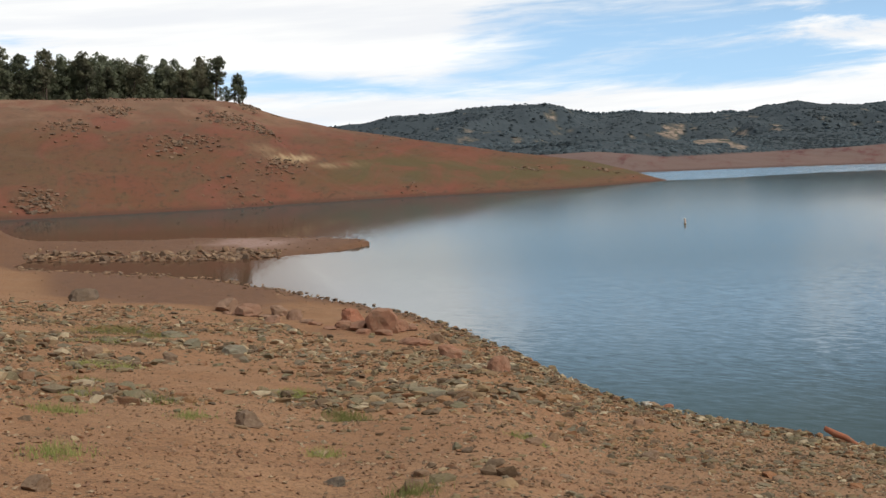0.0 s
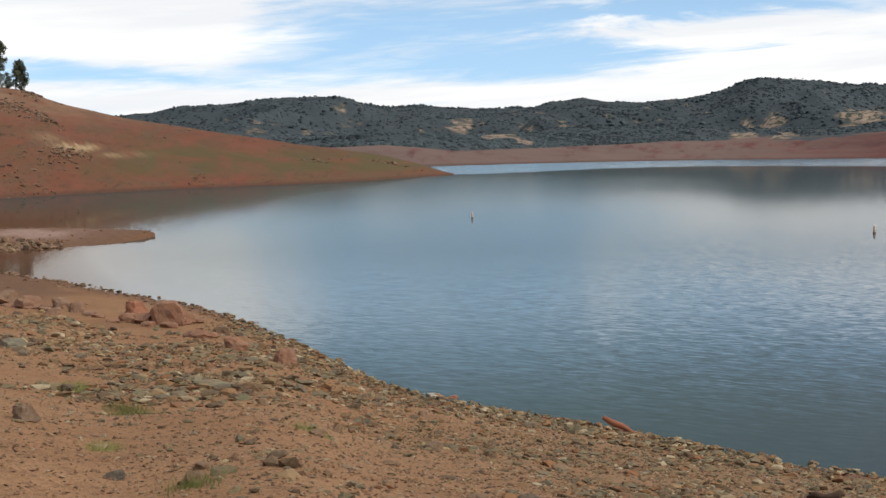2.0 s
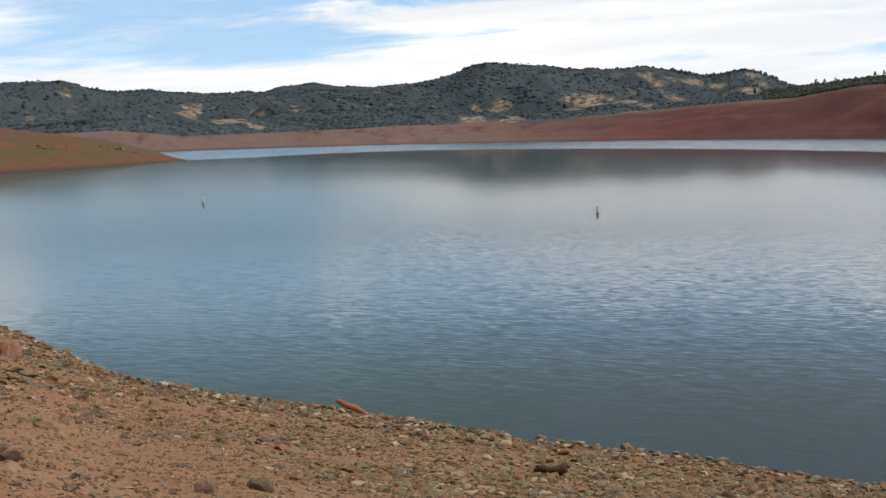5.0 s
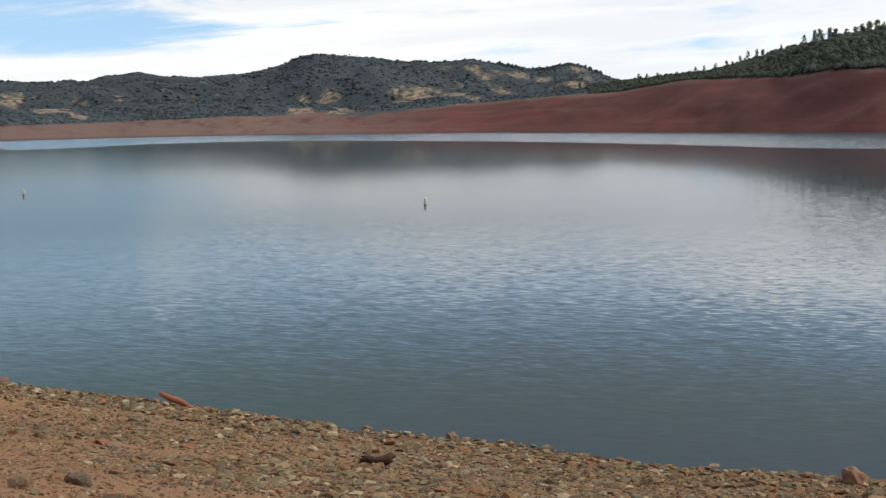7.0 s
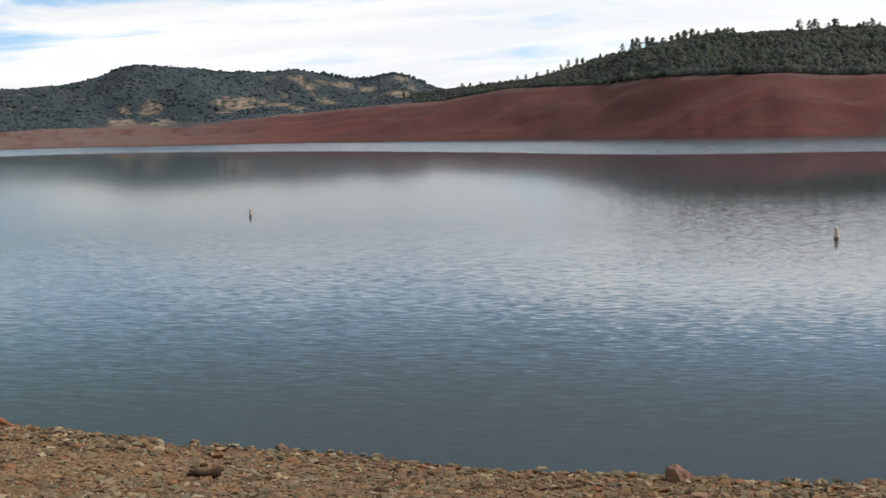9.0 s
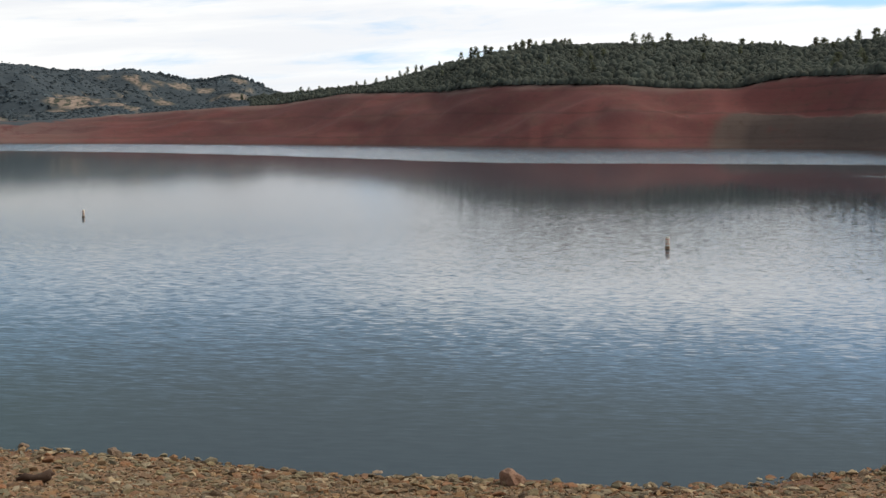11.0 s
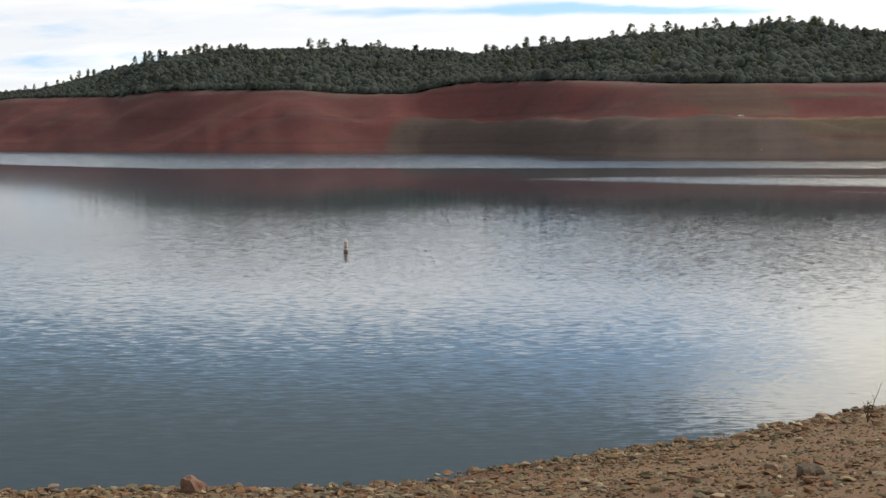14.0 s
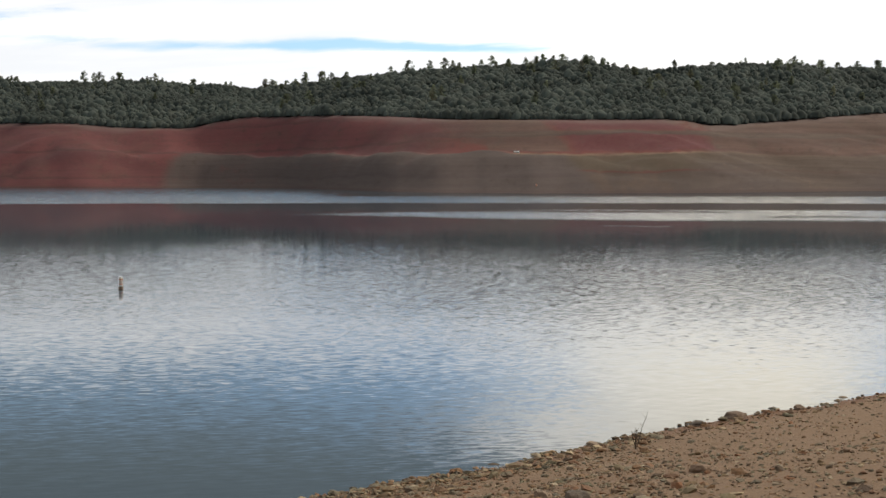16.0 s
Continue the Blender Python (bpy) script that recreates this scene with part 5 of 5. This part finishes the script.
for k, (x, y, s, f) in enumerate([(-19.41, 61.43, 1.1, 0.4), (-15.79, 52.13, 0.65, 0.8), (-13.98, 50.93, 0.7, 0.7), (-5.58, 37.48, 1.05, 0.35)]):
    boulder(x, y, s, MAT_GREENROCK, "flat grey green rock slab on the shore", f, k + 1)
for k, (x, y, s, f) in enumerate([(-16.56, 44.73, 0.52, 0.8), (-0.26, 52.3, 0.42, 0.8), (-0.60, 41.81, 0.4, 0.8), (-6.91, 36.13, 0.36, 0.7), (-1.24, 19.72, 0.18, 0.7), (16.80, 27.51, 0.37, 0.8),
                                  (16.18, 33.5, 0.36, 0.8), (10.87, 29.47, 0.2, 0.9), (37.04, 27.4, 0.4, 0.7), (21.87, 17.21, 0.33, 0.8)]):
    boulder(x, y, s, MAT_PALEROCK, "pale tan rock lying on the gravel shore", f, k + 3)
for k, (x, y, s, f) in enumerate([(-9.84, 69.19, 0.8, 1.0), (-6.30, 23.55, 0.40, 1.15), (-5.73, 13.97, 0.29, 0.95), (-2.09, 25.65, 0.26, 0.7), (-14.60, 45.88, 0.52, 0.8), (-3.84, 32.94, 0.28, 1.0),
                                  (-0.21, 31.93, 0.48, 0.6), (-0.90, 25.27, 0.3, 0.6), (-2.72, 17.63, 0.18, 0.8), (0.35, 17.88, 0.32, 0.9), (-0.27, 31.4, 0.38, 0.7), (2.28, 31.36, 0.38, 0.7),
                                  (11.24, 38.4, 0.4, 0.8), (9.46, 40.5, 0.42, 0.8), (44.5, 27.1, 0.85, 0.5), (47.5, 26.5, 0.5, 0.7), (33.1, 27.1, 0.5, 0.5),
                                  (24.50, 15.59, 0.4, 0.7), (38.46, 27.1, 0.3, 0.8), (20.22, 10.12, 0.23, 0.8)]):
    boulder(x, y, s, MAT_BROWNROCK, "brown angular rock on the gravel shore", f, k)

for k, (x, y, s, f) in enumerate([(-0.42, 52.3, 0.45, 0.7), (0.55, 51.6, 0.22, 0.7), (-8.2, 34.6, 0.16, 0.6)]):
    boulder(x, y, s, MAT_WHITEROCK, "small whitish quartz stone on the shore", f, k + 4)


def log_piece():
    x, y = 4.95, 44.9
    pts = [(0, 0, -0.5), (0.02, 0.01, -0.2), (-0.01, 0.02, 0.15), (0.03, 0, 0.5)]
    v, f = tube(pts, [0.07, 0.095, 0.09, 0.055], 10)
    n = len(v)
    v += [(0, 0, -0.52), (0.03, 0, 0.52)]
    f += [(n, (k + 1) % 10, k) for k in range(10)] + [(n + 1, 30 + k, 30 + (k + 1) % 10) for k in range(10)]
    ob = new("driftwood_log", mesh_from("driftwood_log", v, f, MAT_LOG, flat=False))
    ob.matrix_basis = pose(x, y, ground_z(x, y) + 0.24, 0, 112, -24)
    tagged(ob, "reddish brown driftwood log at the water's edge", "log")


def driftwood_root(x, y):
    """A gnarled dark root, thick at one end, with two broken stubs."""
    rng = np.random.default_rng(91)
    pieces = []
    for pts, radii in (([(-0.36, 0.02, 0.06), (-0.22, 0, 0.12), (-0.04, -0.03, 0.10), (0.12, 0, 0.13), (0.26, 0.02, 0.17), (0.32, 0.02, 0.17)], (0.035, 0.075, 0.085, 0.10, 0.135, 0.08)),
                       ([(0.20, 0.02, 0.15), (0.31, 0.0, 0.20), (0.38, -0.01, 0.22)], (0.08, 0.05, 0.02)), ([(-0.18, 0, 0.10), (-0.26, 0.08, 0.14), (-0.33, 0.13, 0.13)], (0.05, 0.035, 0.015))):
        v, f = [], []
        for i, (p, r) in enumerate(zip(pts, radii)):
            for k in range(9):
                t, w = 2 * math.pi * k / 9, r * rng.uniform(0.72, 1.2)
                v.append((p[0] + 0.3 * w * math.sin(2 * t), p[1] + w * math.cos(t), p[2] + w * math.sin(t)))
            if i:
                a = (i - 1) * 9
                f += [q for k in range(9) for q in ((a + k, a + (k + 1) % 9, a + 9 + k), (a + (k + 1) % 9, a + 9 + (k + 1) % 9, a + 9 + k))]
        n = len(v)
        v += [pts[0], pts[-1]]
        f += [(n, (k + 1) % 9, k) for k in range(9)] + [(n + 1, n - 9 + k, n - 9 + (k + 1) % 9) for k in range(9)]
        pieces.append((v, f))
    root = new("driftwood_root", mesh_from("driftwood_root", *join(pieces), MAT_ROOT, flat=False))
    root.matrix_basis = pose(x, y, ground_z(x, y) + 0.01, 0, 6, -12)
    tagged(root, "dark brown gnarled driftwood root on the cobbles", "driftwood")


def dry_stick(x, y, length, turn):
    """A bleached stick lying on the ground."""
    pts = [(0.02 * math.sin(7 * q), 0.02 * math.cos(5 * q), length * (q - 0.5)) for q in np.linspace(0, 1, 7)]
    stick = new("dry_stick", mesh_from("dry_stick", *tube(pts, np.linspace(0.028, 0.012, 7) * (0.6 + 0.4 * length), 6), MAT_PALEWOOD, flat=False))
    stick.matrix_basis = pose(x, y, ground_z(x, y) + 0.06, 0, 88, turn)
    tagged(stick, "bleached dry stick lying on the dirt", "stick", "dry sticks")


def bare_shrub(x, y, height):
    rng = np.random.default_rng(55)
    shrub = new("bare_shrub")
    shrub.matrix_basis = pose(x, y, ground_z(x, y))
    for k in range(7):
        t, lean = rng.uniform(0, 6.28), rng.uniform(0.05, 0.35)
        h = height * (1.0 if k == 0 else rng.uniform(0.3, 0.65))
        pts = [(lean * h * q * math.cos(t) + 0.03 * math.sin(9 * q + k), lean * h * q * math.sin(t), h * q) for q in np.linspace(-0.05, 1, 6)]
        part("stem", mesh_from("stem", *tube(pts, np.linspace(0.016, 0.005, 6), 5), MAT_TWIG), shrub)
        for j in (2, 3, 4):
            b = np.array(pts[j])
            e = b + (rng.normal(0, 0.11), rng.normal(0, 0.11), rng.uniform(0.08, 0.2))
            part("twig", mesh_from("twig", *tube([b, (b + e) / 2 + (0, 0, 0.02), e], [0.007, 0.005, 0.003], 4), MAT_TWIG), shrub)
    tagged(shrub, "small leafless dark shrub on the gravel shore", "shrub")


def grass():
    rng = np.random.default_rng(61)
    tufts = [(-9.06, 22.97, 0.5), (-6.66, 16.87, 0.42), (-8.8, 26.86, 0.45), (-7.16, 23.64, 0.35), (-8.53, 36.37, 0.6), (-8.9, 38.2, 0.5), (-5.91, 29.64, 0.55), (-6.53, 31.95, 0.5), (-2.6, 16.3, 0.36),
             (-22.91, 62.99, 1.5), (-21.83, 63.03, 1.4), (-15.0, 40.11, 0.6), (-14.14, 40.2, 0.6), (-20.2, 61.5, 1.3), (-18.5, 51.35, 1.2), (-10.4, 27.5, 0.4), (-12.6, 33.5, 0.5), (-2.2, 26.5, 0.4), (-4.6, 21.2, 0.3)]
    verts = []
    for x, y, w in tufts:
        n = int(1300 * w)
        px, py = x + rng.normal(0, w * 0.42, n) + 0.3 * w * rng.choice([-1, 0, 1], n), y + rng.normal(0, w * 0.7, n)
        pz = land(px, py)[0]
        t = rng.uniform(0, 6.28, n)
        h = (0.03 + 0.22 * rng.random(n) ** 2.5) * (0.7 + 0.4 * min(w, 1)) * np.exp(-0.5 * ((px - x) / w) ** 2)
        wd = 0.0035 + 0.004 * rng.random(n)
        base = np.stack([px, py, pz - 0.01], -1)
        side = np.stack([np.cos(t), np.sin(t), 0 * t], -1) * wd[:, None]
        tip = base + np.stack([rng.normal(0, 0.35, n) * h, rng.normal(0, 0.35, n) * h, h], -1)
        verts.append(np.stack([base - side, base + side, tip], 1).reshape(-1, 3))
    v = np.concatenate(verts)
    tagged(new("grass", mesh_from("grass", v, np.arange(len(v)).reshape(-1, 3), MAT_GRASS)), "sparse fresh green grass tufts on brown dirt", "grass", kind="stuff")


def lathe(profile, sides=20):
    v = [(r * math.cos(2 * math.pi * k / sides), r * math.sin(2 * math.pi * k / sides), z) for r, z in profile for k in range(sides)]
    f = []
    for i in range(len(profile) - 1):
        for k in range(sides):
            a, b = i * sides + k, i * sides + (k + 1) % sides
            f += [(a, b, b + sides), (a, b + sides, a + sides)]
    return v, f


def buoy(x, y, height, lean):
    s = height / 0.8
    thing = new("marker_buoy")
    thing.matrix_basis = pose(x, y, 0, lean[0], lean[1], 0) @ Matrix.Diagonal((s, s, s, 1))
    body = part("body", mesh_from("buoy_body", *lathe([(0.0, -0.5), (0.135, -0.5), (0.14, -0.4), (0.14, 0.66), (0.125, 0.71), (0.0, 0.715)]), MAT_WHITE, flat=False), thing)
    part("cap", mesh_from("buoy_cap", *lathe([(0.10, 0.70), (0.105, 0.73), (0.09, 0.77), (0.05, 0.80), (0.0, 0.802)]), MAT_WHITE, flat=False), thing)
    for z in (0.29, 0.60):
        part("band", mesh_from("buoy_band", *lathe([(0.139, z), (0.144, z), (0.144, z + 0.06), (0.139, z + 0.06)]), MAT_ORANGE, flat=False), body, "orange band")
    # diamond mark that faces the shore
    face = math.atan2(-y, -x)
    v = [(0.145 * math.cos(face + p), 0.145 * math.sin(face + p), z) for p, z in ((0, 0.36), (0.6, 0.47), (0, 0.58), (-0.6, 0.47), (0, 0.41), (0.4, 0.47), (0, 0.53), (-0.4, 0.47))]
    f = [(0, 1, 5), (0, 5, 4), (1, 2, 6), (1, 6, 5), (2, 3, 7), (2, 7, 6), (3, 0, 4), (3, 4, 7)]
    part("diamond_mark", mesh_from("buoy_mark", v, f, MAT_ORANGE), body, "orange diamond mark")
    part("waterline_collar", mesh_from("buoy_collar", *lathe([(0.139, -0.12), (0.148, -0.10), (0.148, 0.14), (0.139, 0.17)]), MAT_STAIN, flat=False), body, "dark brown stained collar at the waterline")
    tagged(thing, "white cylindrical marker buoy with orange bands afloat", "buoy", "marker buoys")


def white_boat(bearing, distance):
    """A small open boat left on the bare bank."""
    x, y, z = place(bearing, distance)
    boat = new("stranded_boat")
    boat.matrix_basis = pose(x, y, z + 0.75, 38, 4, -bearing + 8)
    hull, n = [], 9
    for k in range(n):
        t = k / (n - 1)
        half = 0.8 * math.sin(math.pi * min(1, 0.28 + 0.72 * (1 - t))) ** 0.6 if t < 1 else 0.05
        for side, up in ((-1, 0.75), (-0.72, 0.05), (0, -0.2), (0.72, 0.05), (1, 0.75)):
            hull.append((-1.9 + 3.8 * t, side * half, up + 0.25 * t * t * (up > 0.5)))
    f = [(k * 5 + j, k * 5 + j + 1, (k + 1) * 5 + j + 1, (k + 1) * 5 + j) for k in range(n - 1) for j in range(4)]
    hull_part = part("hull", mesh_from("boat_hull", hull, f, MAT_HULL, flat=False), boat)
    deck = [p for k in range(n) for p in ((hull[k * 5][0], hull[k * 5][1] * 0.96, 0.62), (hull[k * 5 + 4][0], hull[k * 5 + 4][1] * 0.96, 0.62))]
    part("deck", mesh_from("boat_deck", deck, [(2 * k, 2 * k + 2, 2 * k + 3, 2 * k + 1) for k in range(n - 1)], MAT_HULL), hull_part)
    shield = [(0.5, -0.7, 0.62), (0.5, 0.7, 0.62), (0.1, 0.6, 1.25), (0.1, -0.6, 1.25), (0.45, -0.7, 0.62), (0.45, 0.7, 0.62), (0.05, 0.6, 1.25), (0.05, -0.6, 1.25)]
    part("windscreen", mesh_from("boat_screen", shield, [(0, 1, 2, 3), (5, 4, 7, 6), (3, 2, 6, 7), (1, 0, 4, 5), (0, 3, 7, 4), (2, 1, 5, 6)], MAT_BLACK), boat, "dark windscreen")
    tagged(boat, "small white boat lying on the bare far bank", "boat")


def stranded_float(bearing, distance):
    """A round mooring float left on the bank by the falling water."""
    x, y, z = place(bearing, distance)
    thing = new("mooring_float")
    thing.matrix_basis = pose(x, y, z + 0.42, 18, 10, 0)
    body = part("body", mesh_from("float_body", *lathe([(0.0, -0.5), (0.25, -0.44), (0.43, -0.25), (0.5, 0.0), (0.43, 0.25), (0.25, 0.44), (0.0, 0.5)]), MAT_ORANGE, flat=False), thing)
    part("band", mesh_from("float_band", *lathe([(0.497, -0.09), (0.512, -0.06), (0.512, 0.06), (0.497, 0.09)]), MAT_WHITE, flat=False), body, "white band")
    part("ring", mesh_from("float_ring", *lathe([(0.06, 0.48), (0.10, 0.52), (0.10, 0.60), (0.05, 0.63), (0.0, 0.63)]), MAT_BLACK, flat=False), thing, "dark mooring ring")
    tagged(thing, "orange mooring float stranded on the bare far bank", "float")


white_boat(50.47, 948)
stranded_float(51.2, 832)
log_piece()
driftwood_root(7.66, 31.8)
bare_shrub(36.1, 25.23, 1.1)
for x, y, length, turn in ((-35.5, 88.0, 1.5, -20), (48.2, 23.6, 0.9, 30), (48.5, 23.2, 0.7, -15), (48.0, 23.1, 0.6, 70), (-17.0, 66.0, 0.8, 10), (-24.0, 70.0, 0.7, -35)):
    dry_stick(x, y, length, turn)
grass()
buoy(3.69, 202.73, 0.8, (4, -3))
buoy(42.35, 154.93, 0.78, (0, 1))
buoy(67.83, 92.43, 0.88, (1, -1))


def loose_stones():
    """The stones that lie nearest, each a piece of the ground."""
    rng = np.random.default_rng(77)
    meshes = [mesh_from("stone", *rock_shape(rng, 2, 8), MAT_STONE) for _ in range(10)]
    x, y = shore_points(rng, 290, (-24, 66), 13, 1.0, 0.6, even=True)
    z = land(x, y)[0]
    for k in range(len(x)):
        s = 0.12 + 0.20 * rng.random() ** 2
        ob = part("stone", meshes[k % 10], ground)
        ob.matrix_basis = pose(x[k], y[k], z[k] + 0.1 * s, rng.normal(0, 12), rng.normal(0, 12), rng.uniform(0, 360)) @ Matrix.Diagonal((s / 2, s / 2, s / 2, 1))


loose_stones()
